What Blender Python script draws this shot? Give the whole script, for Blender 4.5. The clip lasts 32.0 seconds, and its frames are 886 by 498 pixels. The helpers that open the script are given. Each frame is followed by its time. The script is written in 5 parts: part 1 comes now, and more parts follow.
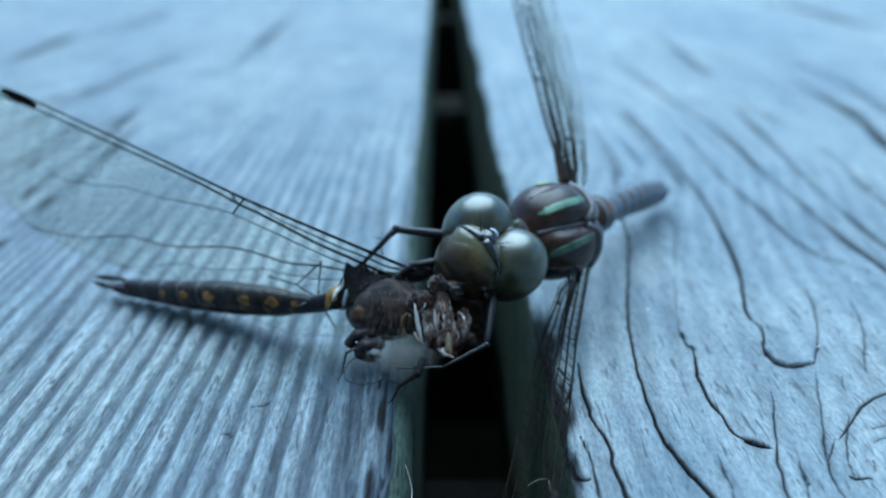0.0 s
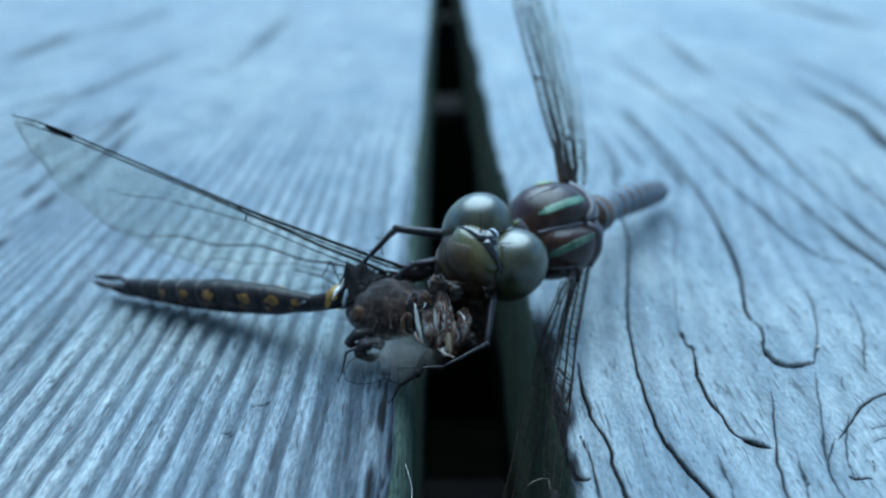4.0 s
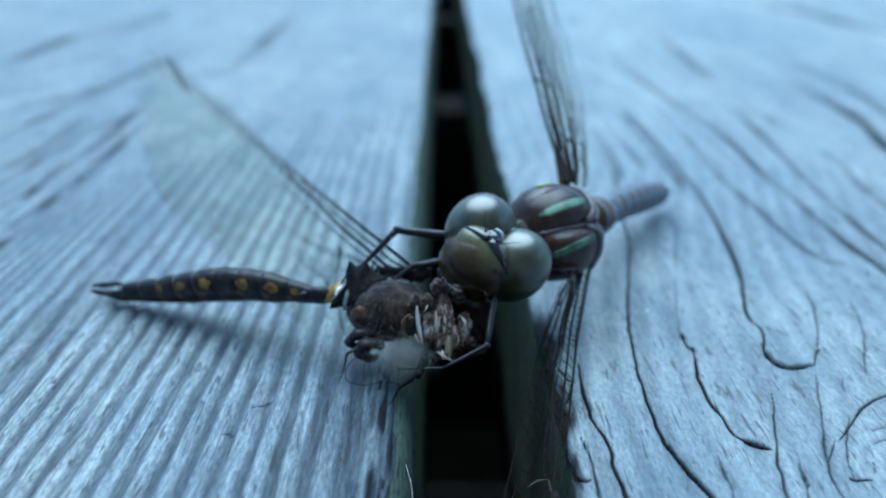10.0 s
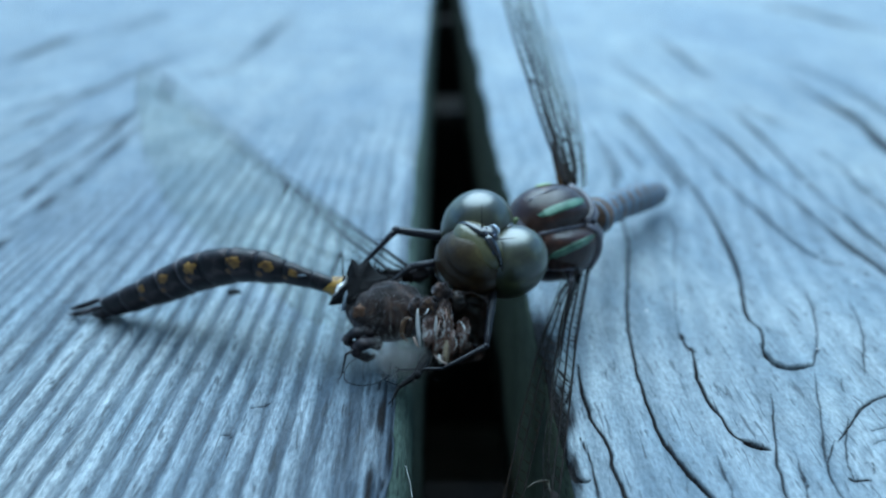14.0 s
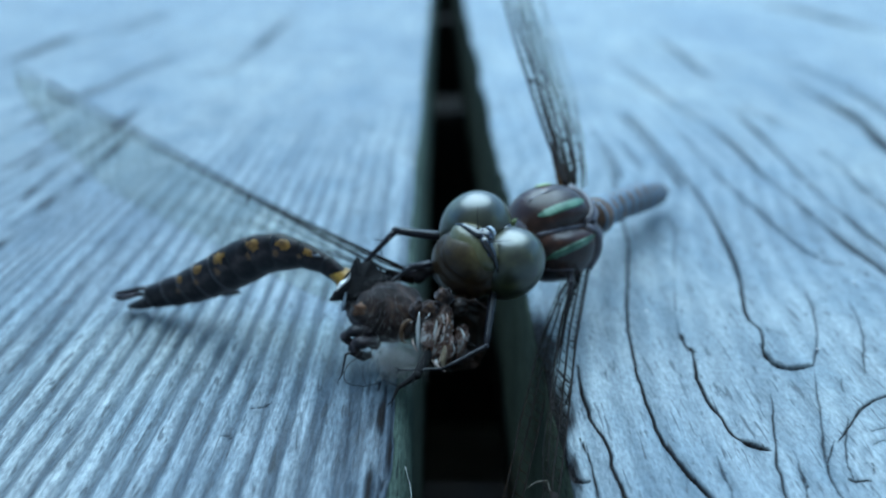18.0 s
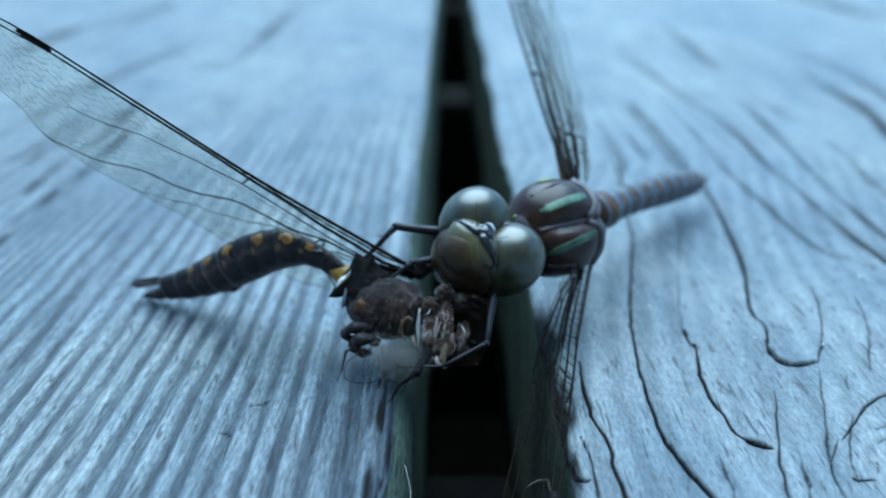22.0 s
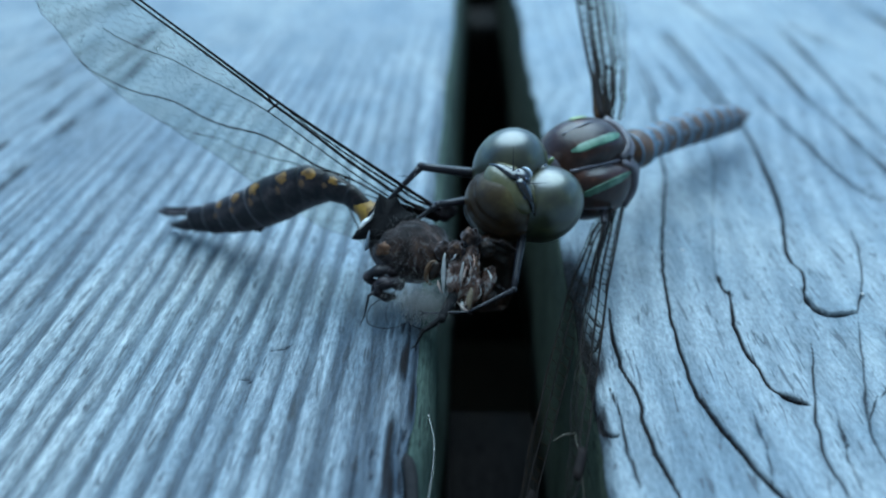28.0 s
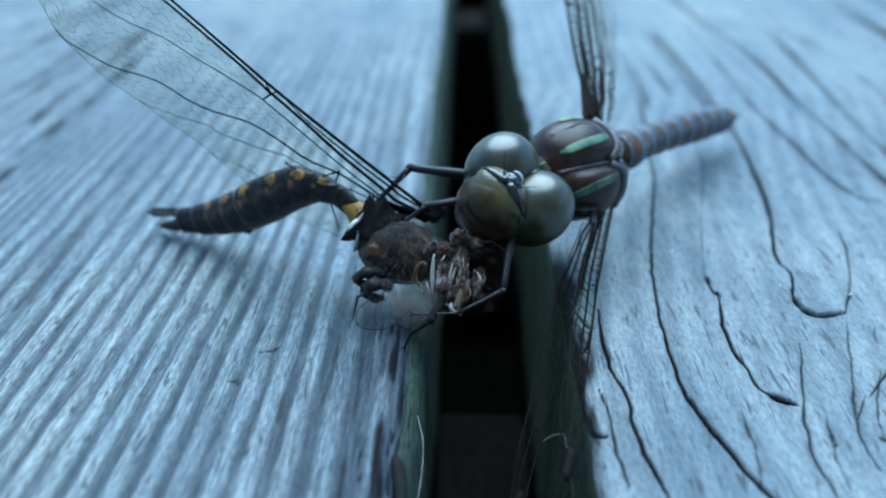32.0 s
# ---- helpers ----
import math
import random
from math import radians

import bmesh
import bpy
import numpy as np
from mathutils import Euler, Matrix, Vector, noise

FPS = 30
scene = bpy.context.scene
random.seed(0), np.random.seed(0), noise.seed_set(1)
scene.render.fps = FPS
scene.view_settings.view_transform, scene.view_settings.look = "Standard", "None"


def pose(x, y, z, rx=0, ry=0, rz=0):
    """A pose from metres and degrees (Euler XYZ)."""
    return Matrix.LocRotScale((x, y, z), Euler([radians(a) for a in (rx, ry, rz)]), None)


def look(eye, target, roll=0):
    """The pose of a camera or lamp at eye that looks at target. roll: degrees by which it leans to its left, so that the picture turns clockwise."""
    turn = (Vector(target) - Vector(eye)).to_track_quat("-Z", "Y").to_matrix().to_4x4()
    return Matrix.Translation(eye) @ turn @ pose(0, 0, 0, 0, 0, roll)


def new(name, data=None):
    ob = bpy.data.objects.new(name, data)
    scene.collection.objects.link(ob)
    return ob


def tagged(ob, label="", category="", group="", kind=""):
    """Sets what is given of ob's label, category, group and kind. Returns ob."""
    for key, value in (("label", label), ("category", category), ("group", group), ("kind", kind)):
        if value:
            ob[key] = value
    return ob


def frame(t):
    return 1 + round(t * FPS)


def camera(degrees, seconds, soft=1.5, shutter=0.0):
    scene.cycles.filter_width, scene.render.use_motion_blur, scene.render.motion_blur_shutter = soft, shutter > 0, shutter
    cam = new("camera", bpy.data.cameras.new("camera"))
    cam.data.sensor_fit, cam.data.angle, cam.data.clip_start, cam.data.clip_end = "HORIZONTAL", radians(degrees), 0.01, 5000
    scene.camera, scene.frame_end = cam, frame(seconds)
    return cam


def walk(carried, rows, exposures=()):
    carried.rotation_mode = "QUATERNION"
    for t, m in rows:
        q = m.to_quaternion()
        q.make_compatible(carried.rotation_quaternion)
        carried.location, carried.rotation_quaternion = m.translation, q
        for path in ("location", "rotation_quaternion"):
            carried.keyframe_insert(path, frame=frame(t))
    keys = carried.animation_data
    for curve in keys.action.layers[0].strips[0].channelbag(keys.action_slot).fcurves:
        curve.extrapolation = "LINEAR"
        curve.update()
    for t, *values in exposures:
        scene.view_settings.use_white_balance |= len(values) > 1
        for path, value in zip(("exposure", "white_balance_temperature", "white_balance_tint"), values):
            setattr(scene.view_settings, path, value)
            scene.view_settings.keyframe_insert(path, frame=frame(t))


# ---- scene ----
cam = camera(50, 32.0, soft=1.95, shutter=0.5)
cam.data.dof.use_dof = True
cam.data.dof.focus_distance = 0.0775
cam.data.dof.aperture_fstop = 23.0
WALK = [
    (0.0, pose(-0.00000, -0.00000, 0.04121, 69.421, -0.020, -0.179)),
    (1.0, pose(-0.00000, 0.00002, 0.04122, 69.398, -0.032, -0.177)),
    (2.0, pose(-0.00001, 0.00003, 0.04124, 69.378, -0.050, -0.168)),
    (3.0, pose(-0.00005, 0.00002, 0.04127, 69.360, -0.071, -0.184)),
    (3.5, pose(-0.00005, 0.00000, 0.04129, 69.353, -0.079, -0.186)),
    (5.5, pose(-0.00005, -0.00002, 0.04128, 69.360, -0.082, -0.185)),
    (6.0, pose(-0.00006, -0.00002, 0.04125, 69.381, -0.086, -0.195)),
    (7.0, pose(-0.00005, -0.00004, 0.04120, 69.421, -0.091, -0.170)),
    (8.0, pose(-0.00007, -0.00009, 0.04118, 69.466, -0.113, -0.153)),
    (9.0, pose(-0.00008, -0.00012, 0.04121, 69.481, -0.144, -0.140)),
    (10.0, pose(-0.00004, -0.00012, 0.04123, 69.492, -0.145, -0.105)),
    (11.0, pose(-0.00004, -0.00010, 0.04125, 69.478, -0.153, -0.106)),
    (12.0, pose(-0.00004, -0.00009, 0.04124, 69.496, -0.152, -0.125)),
    (13.0, pose(-0.00007, -0.00006, 0.04122, 69.506, -0.160, -0.160)),
    (14.0, pose(-0.00009, -0.00006, 0.04123, 69.501, -0.160, -0.193)),
    (14.5, pose(-0.00010, -0.00006, 0.04122, 69.508, -0.157, -0.201)),
    (16.5, pose(-0.00009, -0.00004, 0.04124, 69.497, -0.147, -0.206)),
    (17.0, pose(-0.00005, -0.00003, 0.04129, 69.479, -0.127, -0.195)),
    (18.0, pose(-0.00002, -0.00002, 0.04130, 69.474, -0.111, -0.181)),
    (18.5, pose(-0.00007, 0.00005, 0.04114, 69.328, -0.092, -0.141)),
    (19.0, pose(0.00093, 0.00139, 0.04163, 67.766, 0.436, -0.187)),
    (19.5, pose(0.00080, 0.00085, 0.04129, 68.319, 0.388, 0.083)),
    (20.0, pose(0.00070, 0.00041, 0.04134, 68.738, 0.353, 0.155)),
    (20.5, pose(0.00060, 0.00029, 0.04133, 68.968, 0.306, 0.239)),
    (21.0, pose(0.00052, 0.00016, 0.04145, 69.245, 0.209, 0.308)),
    (21.5, pose(0.00054, 0.00042, 0.04149, 69.199, 0.124, 0.279)),
    (22.0, pose(0.00071, 0.00085, 0.04158, 68.852, 0.151, 0.271)),
    (22.5, pose(0.00066, 0.00098, 0.04158, 68.504, 0.086, 0.331)),
    (23.0, pose(0.00053, 0.00129, 0.04165, 68.149, -0.108, 0.434)),
    (23.5, pose(0.00060, 0.00147, 0.04156, 67.865, -0.197, 0.637)),
    (24.0, pose(0.00044, 0.00175, 0.04181, 67.375, -0.356, 0.710)),
    (24.5, pose(0.00048, 0.00180, 0.04164, 67.261, -0.310, 0.806)),
    (25.0, pose(0.00064, 0.00305, 0.04186, 66.022, -0.122, 1.081)),
    (25.5, pose(0.00039, 0.00452, 0.04214, 63.916, -0.137, 1.467)),
    (27.5, pose(0.00034, 0.00425, 0.04214, 64.163, -0.033, 1.731)),
    (28.0, pose(0.00036, 0.00429, 0.04215, 64.128, 0.069, 1.807)),
    (28.5, pose(0.00047, 0.00409, 0.04209, 64.536, 0.329, 1.962)),
    (29.0, pose(0.00053, 0.00406, 0.04211, 64.646, 0.301, 2.046)),
    (29.5, pose(0.00040, 0.00419, 0.04208, 64.616, 0.171, 1.896)),
    (30.0, pose(0.00041, 0.00438, 0.04215, 64.422, 0.048, 1.780)),
    (30.5, pose(0.00034, 0.00437, 0.04214, 64.338, -0.002, 1.558)),
    (31.0, pose(0.00049, 0.00420, 0.04192, 64.495, 0.034, 1.467)),
    (31.5, pose(0.00049, 0.00433, 0.04209, 64.269, -0.041, 1.349)),
    (32.0, pose(0.00049, 0.00432, 0.04196, 64.306, -0.108, 1.263)),
]
walk(cam, WALK, [(0.0, 1.33, 5000, -10), (32.0, 1.33, 5000, -10)])

# ---------------------------------------------------------------- light: an even evening sky
SUN_UP, SUN_TURN = 67.0, 0.0
world = bpy.data.worlds.new("evening_sky")
scene.world = world
world.use_nodes = True
wn = world.node_tree
wn.nodes.clear()
sky = wn.nodes.new("ShaderNodeTexSky")
sky.sky_type = "NISHITA"
sky.sun_disc = False
sky.sun_elevation, sky.sun_rotation = radians(SUN_UP), radians(SUN_TURN)
back = wn.nodes.new("ShaderNodeBackground")
back.inputs["Strength"].default_value = 0.075
wout = wn.nodes.new("ShaderNodeOutputWorld")
wn.links.new(sky.outputs[0], back.inputs[0])
wn.links.new(back.outputs[0], wout.inputs[0])
lamp = bpy.data.lights.new("sun", "SUN")
lamp.energy, lamp.angle, lamp.color = 2.2, radians(68), (0.9, 0.95, 0.98)
sun = new("sun", lamp)
sun.matrix_world = look((0.0, 0.42, 1.0), (0, 0, 0))

# ---------------------------------------------------------------- helpers of the scene
MM = 0.001
V = Vector


def mm(*p):
    return V(p) * MM


def part(name, bm, material, parent=None, label="", smooth=True, kind=""):
    """One mesh object from a bmesh, under a thing or a part."""
    me = bpy.data.meshes.new(name)
    bm.normal_update()
    bm.to_mesh(me)
    bm.free()
    for m in material if isinstance(material, (list, tuple)) else (material,):
        me.materials.append(m)
    if smooth:
        me.polygons.foreach_set("use_smooth", [True] * len(me.polygons))
    ob = new(name, me)
    if parent:
        ob.parent = parent
    if label or kind:
        tagged(ob, label, kind=kind)
    return ob


def spline(pts, n):
    """n + 1 points on a smooth curve through pts."""
    pts = [V(p) for p in pts]
    q = [pts[0] * 2 - pts[1]] + pts + [pts[-1] * 2 - pts[-2]]
    out = []
    for k in range(n + 1):
        u = k / n * (len(pts) - 1)
        i = min(int(u), len(pts) - 2)
        f = u - i
        a, b, c, d = q[i:i + 4]
        out.append(0.5 * (2 * b + (c - a) * f + (2 * a - 5 * b + 4 * c - d) * f * f + (3 * b - a - 3 * c + d) * f ** 3))
    return out


def tube(bm, pts, radii, sides=8, flat=1.0, up=(0, 0, 1), caps=True, mat=0):
    """A closed tube through pts (metres); radii is one number or one per point; flat squeezes it along up."""
    pts = [V(p) for p in pts]
    n = len(pts)
    radii = [radii] * n if isinstance(radii, (int, float)) else list(radii)
    rings = []
    for i, p in enumerate(pts):
        t = (pts[min(i + 1, n - 1)] - pts[max(i - 1, 0)]).normalized()
        s = t.cross(V(up))
        s = s.normalized() if s.length > 1e-4 else t.orthogonal().normalized()
        w = s.cross(t)
        rings.append([bm.verts.new(p + (s * math.cos(a) + w * math.sin(a) * flat) * radii[i]) for a in [2 * math.pi * k / sides for k in range(sides)]])
    for a, b in zip(rings, rings[1:]):
        for k in range(sides):
            bm.faces.new((a[k], a[(k + 1) % sides], b[(k + 1) % sides], b[k])).material_index = mat
    if caps:
        bm.faces.new(rings[0][::-1]).material_index = mat
        bm.faces.new(rings[-1]).material_index = mat
    return bm


def blob(bm, centre, radii, turn=None, rows=14, cols=20, bend=None):
    """A rounded body; bend(p) may reshape its unit sphere points."""
    turn = turn or Matrix.Identity(3)
    grid = []
    for i in range(1, rows):
        a = math.pi * i / rows
        ring = []
        for k in range(cols):
            b = 2 * math.pi * k / cols
            p = V((math.sin(a) * math.cos(b), math.sin(a) * math.sin(b), math.cos(a)))
            p = bend(p) if bend else p
            ring.append(bm.verts.new(V(centre) + turn @ V((p.x * radii[0], p.y * radii[1], p.z * radii[2]))))
        grid.append(ring)
    ends = []
    for z in (1, -1):
        p = bend(V((0, 0, z))) if bend else V((0, 0, z))
        ends.append(bm.verts.new(V(centre) + turn @ V((p.x * radii[0], p.y * radii[1], p.z * radii[2]))))
    for a, b in zip(grid, grid[1:]):
        for k in range(cols):
            bm.faces.new((a[k], b[k], b[(k + 1) % cols], a[(k + 1) % cols]))
    for k in range(cols):
        bm.faces.new((ends[0], grid[0][k], grid[0][(k + 1) % cols]))
        bm.faces.new((ends[1], grid[-1][(k + 1) % cols], grid[-1][k]))
    return bm


def basis(x, y):
    """A turn whose first axis is x and whose second lies nearest y."""
    x = V(x).normalized()
    y = V(y)
    y = (y - x * y.dot(x)).normalized()
    z = x.cross(y)
    return Matrix((x, y, z)).transposed()


def posed(place, turn):
    return Matrix.Translation(V(place)) @ turn.to_4x4()


# ---------------------------------------------------------------- materials
def nodes(name):
    m = bpy.data.materials.new(name)
    m.use_nodes = True
    nt = m.node_tree
    return m, nt, nt.nodes["Principled BSDF"]


def node(nt, kind, **inputs):
    n = nt.nodes.new(kind)
    for k, v in inputs.items():
        n.inputs[k.replace("_", " ")].default_value = v
    return n


def mapped(nt, scale, source="Object"):
    tc = nt.nodes.new("ShaderNodeTexCoord")
    mp = nt.nodes.new("ShaderNodeMapping")
    mp.inputs["Scale"].default_value = scale
    nt.links.new(tc.outputs[source], mp.inputs[0])
    return mp.outputs[0]


def ramp(nt, fac, stops):
    r = nt.nodes.new("ShaderNodeValToRGB")
    e = r.color_ramp.elements
    while len(e) < len(stops):
        e.new(0.5)
    for el, (pos, col) in zip(e, stops):
        el.position, el.color = pos, (*col, 1) if len(col) == 3 else col
    nt.links.new(fac, r.inputs[0])
    return r.outputs[0]


def mix(nt, a, b, fac, how="MIX"):
    n = nt.nodes.new("ShaderNodeMix")
    n.data_type, n.blend_type = "RGBA", how
    for sock, val in ((n.inputs[6], a), (n.inputs[7], b), (n.inputs[0], fac)):
        if isinstance(val, (int, float)):
            sock.default_value = val
        elif isinstance(val, tuple):
            sock.default_value = (*val, 1)
        else:
            nt.links.new(val, sock)
    return n.outputs[2]


def noise_of(nt, vec, scale, detail=4.0, rough=0.6, dist=0.0):
    n = node(nt, "ShaderNodeTexNoise", Scale=scale, Detail=detail, Roughness=rough, Distortion=dist)
    nt.links.new(vec, n.inputs["Vector"])
    return n.outputs[0]


def bump(nt, bsdf, height, strength, distance):
    b = node(nt, "ShaderNodeBump", Strength=strength, Distance=distance)
    nt.links.new(height, b.inputs["Height"])
    nt.links.new(b.outputs[0], bsdf.inputs["Normal"])


def wood_material(name, pale, mid, dark, green=0.0, rough=0.5, spec=0.5, fuzz=0.6, run=1.0):
    """Weathered grey softwood: 'grain' and the dirt with some painted shade come from the mesh, fibres and stains from
    noise.
    """
    m, nt, b = nodes(name)
    fib = noise_of(nt, mapped(nt, (3000, 130 * run, 1000)), 1.0, 6.0, 0.7)
    fine = noise_of(nt, mapped(nt, (7000, 500, 4000)), 1.0, 3.0, 0.7)
    blot = noise_of(nt, mapped(nt, (140, 60, 140)), 1.0, 5.0, 0.6)
    wide = noise_of(nt, mapped(nt, (26, 11, 26)), 1.0, 3.0, 0.5)
    at = nt.nodes.new("ShaderNodeAttribute")
    at.attribute_name = "grain"
    gr = nt.nodes.new("ShaderNodeAttribute")
    gr.attribute_name = "grime_shade"
    col = ramp(nt, at.outputs["Fac"], [(0.0, dark), (0.45, mid), (1.0, pale)])
    col = mix(nt, col, ramp(nt, fib, [(0.36, (0.42, 0.43, 0.46)), (0.5, (0.96, 0.96, 0.96)), (0.64, (1.45, 1.42, 1.38))]), fuzz, "MULTIPLY")
    col = mix(nt, col, ramp(nt, blot, [(0.38, (0.62, 0.71, 0.78)), (0.6, (1.12, 1.1, 1.06))]), 0.65, "MULTIPLY")
    col = mix(nt, col, ramp(nt, wide, [(0.38, (0.74, 0.80, 0.88)), (0.62, (1.1, 1.08, 1.04))]), 0.8, "MULTIPLY")
    if green:
        col = mix(nt, col, (0.09, 0.12, 0.045), green)
    fleck = noise_of(nt, mapped(nt, (4200, 900 * run ** 0.4, 3000)), 1.0, 3.0, 0.6, 0.3)
    col = mix(nt, col, ramp(nt, fleck, [(0.38, (0.55, 0.56, 0.59)), (0.5, (1.0, 1.0, 1.0)), (0.62, (1.4, 1.37, 1.33))]), 0.2 + 0.75 * fuzz, "MULTIPLY")
    dash = noise_of(nt, mapped(nt, (2600, 260, 1500)), 1.0, 2.0, 0.5, 0.6)
    col = mix(nt, col, ramp(nt, dash, [(0.33, (0.22, 0.23, 0.26)), (0.395, (1.0, 1.0, 1.0))]), 0.85, "MULTIPLY")
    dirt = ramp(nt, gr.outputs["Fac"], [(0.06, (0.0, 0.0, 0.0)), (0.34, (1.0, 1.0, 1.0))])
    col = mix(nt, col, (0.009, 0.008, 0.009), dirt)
    nt.links.new(col, b.inputs["Base Color"])
    b.inputs["Roughness"].default_value = rough
    matt = ramp(nt, gr.outputs["Fac"], [(0.03, (spec, spec, spec)), (0.22, (0.12 * spec, 0.12 * spec, 0.12 * spec))])
    nt.links.new(matt, b.inputs["Specular IOR Level"])
    h = mix(nt, mix(nt, fib, fine, 0.4), fleck, 0.5)
    bump(nt, b, h, 0.8, 0.0004)
    return m


def shell_material(name, stops, scale, rough=0.35, coat=0.3, bumpy=0.00004, spec=0.5):
    """Insect cuticle: mottled colour, a little gloss, fine pitting."""
    m, nt, b = nodes(name)
    vec = mapped(nt, (scale, scale, scale))
    n1 = noise_of(nt, vec, 1.0, 5.0, 0.65, 0.4)
    nt.links.new(ramp(nt, n1, stops), b.inputs["Base Color"])
    b.inputs["Roughness"].default_value = rough
    b.inputs["Coat Weight"].default_value = coat
    b.inputs["Coat Roughness"].default_value = 0.2
    b.inputs["Specular IOR Level"].default_value = spec
    n2 = noise_of(nt, mapped(nt, (scale * 8,) * 3), 1.0, 3.0, 0.6)
    bump(nt, b, n2, 0.4, bumpy)
    return m


def film_material(name, tint, haze):
    """The clear film of a wing."""
    m, nt, b = nodes(name)
    out = nt.nodes["Material Output"]
    n1 = noise_of(nt, mapped(nt, (400, 900, 400)), 1.0, 3.0)
    clear = node(nt, "ShaderNodeBsdfTransparent", Color=(*tint, 1))
    b.inputs["Base Color"].default_value = (0.35, 0.33, 0.26, 1)
    b.inputs["Roughness"].default_value = 0.3
    bump(nt, b, n1, 0.6, 0.0002)
    mx = node(nt, "ShaderNodeMixShader", Fac=haze)
    nt.links.new(clear.outputs[0], mx.inputs[1])
    nt.links.new(b.outputs[0], mx.inputs[2])
    nt.links.new(mx.outputs[0], out.inputs["Surface"])
    return m


TOP_WOOD = wood_material("weathered_wood", (0.325, 0.35, 0.373), (0.176, 0.199, 0.225), (0.04, 0.052, 0.071), rough=0.5, spec=0.4, fuzz=0.75)
KNOT_WOOD = wood_material("smoother_weathered_wood", (0.255, 0.284, 0.31), (0.145, 0.169, 0.194), (0.04, 0.054, 0.073), rough=0.5, spec=0.45, fuzz=0.42, run=3.0)
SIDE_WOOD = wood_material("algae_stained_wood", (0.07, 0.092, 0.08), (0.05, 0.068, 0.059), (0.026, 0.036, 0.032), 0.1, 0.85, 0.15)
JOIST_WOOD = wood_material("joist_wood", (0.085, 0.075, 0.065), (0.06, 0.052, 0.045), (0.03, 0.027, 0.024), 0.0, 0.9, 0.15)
# darker copy of SIDE_WOOD: shade in the gap put into the colour
SHADED_SIDE = wood_material("shaded_side_wood", (0.049, 0.056, 0.047), (0.036, 0.042, 0.035), (0.017, 0.021, 0.017), 0.12, 0.9, 0.1)
# JOIST_WOOD made near-black: the nearest joist's shade put into its colour
SHADED_JOIST = wood_material("shaded_joist_wood", (0.026, 0.023, 0.022), (0.019, 0.017, 0.016), (0.011, 0.01, 0.01), 0.0, 1.0, 0.05)
EYE = shell_material("eye_surface", [(0.32, (0.008, 0.009, 0.004)), (0.5, (0.024, 0.027, 0.011)), (0.66, (0.065, 0.067, 0.026))], 420, 0.5, 1.0, 0.00001, 0.1)
EYE.node_tree.nodes["Principled BSDF"].inputs["Coat Roughness"].default_value = 0.31
EYE.node_tree.nodes["Principled BSDF"].inputs["Coat IOR"].default_value = 1.84
FACE = shell_material("olive_face", [(0.3, (0.018, 0.011, 0.006)), (0.5, (0.045, 0.033, 0.013)), (0.68, (0.085, 0.075, 0.03))], 420, 0.42, 0.15, 0.00006, 0.35)
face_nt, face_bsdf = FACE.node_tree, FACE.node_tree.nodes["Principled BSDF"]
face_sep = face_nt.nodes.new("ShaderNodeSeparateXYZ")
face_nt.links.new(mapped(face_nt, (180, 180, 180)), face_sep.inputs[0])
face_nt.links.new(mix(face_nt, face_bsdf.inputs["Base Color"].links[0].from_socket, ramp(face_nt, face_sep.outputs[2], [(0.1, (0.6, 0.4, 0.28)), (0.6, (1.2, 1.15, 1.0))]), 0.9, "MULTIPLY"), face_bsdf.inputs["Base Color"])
MAROON = shell_material("wet_dark_cavity", [(0.3, (0.008, 0.005, 0.004)), (0.5, (0.022, 0.012, 0.008)), (0.75, (0.075, 0.035, 0.02))], 900, 0.35, 0.3, 0.0002)
BROW = shell_material("pale_olive_brow", [(0.3, (0.05, 0.045, 0.018)), (0.7, (0.12, 0.115, 0.05))], 350, 0.3, 0.6)
VERTEX_BLACK = shell_material("black_shell", [(0.3, (0.006, 0.006, 0.008)), (0.7, (0.02, 0.02, 0.026))], 600, 0.22, 0.7)
VERTEX_BLUE = shell_material("blue_white_mark", [(0.3, (0.2, 0.24, 0.32)), (0.7, (0.5, 0.55, 0.6))], 700, 0.3)
BROW_BLUE = shell_material("dark_blue_mark", [(0.3, (0.02, 0.025, 0.055)), (0.7, (0.09, 0.105, 0.19))], 700, 0.3, 0.5)
THORAX = shell_material("brown_thorax", [(0.3, (0.009, 0.004, 0.004)), (0.55, (0.032, 0.014, 0.010)), (0.75, (0.09, 0.036, 0.022))], 480, 0.3, 0.16, 0.00008, 0.3)
STRIPE = shell_material("green_stripe", [(0.34, (0.035, 0.085, 0.05)), (0.5, (0.075, 0.15, 0.09)), (0.64, (0.14, 0.235, 0.165))], 330, 0.45, 0.1)
PALE_GREEN = shell_material("yellow_green_edge", [(0.3, (0.13, 0.18, 0.07)), (0.7, (0.28, 0.34, 0.15))], 500, 0.5, 0.1)
SEAM = shell_material("grey_brown_seam", [(0.3, (0.05, 0.044, 0.055)), (0.7, (0.15, 0.135, 0.16))], 600, 0.4, 0.3)
LEG = shell_material("dark_leg", [(0.3, (0.006, 0.006, 0.009)), (0.7, (0.028, 0.026, 0.034))], 900, 0.32, 0.0, 0.0001, 0.4)
ABD_BROWN = shell_material("brown_abdomen", [(0.3, (0.03, 0.018, 0.012)), (0.5, (0.06, 0.032, 0.02)), (0.7, (0.15, 0.072, 0.03))], 620, 0.55, 0.1)
ABD_BLUE = shell_material("blue_grey_spot", [(0.3, (0.09, 0.135, 0.2)), (0.7, (0.19, 0.27, 0.37))], 700, 0.5, 0.1)
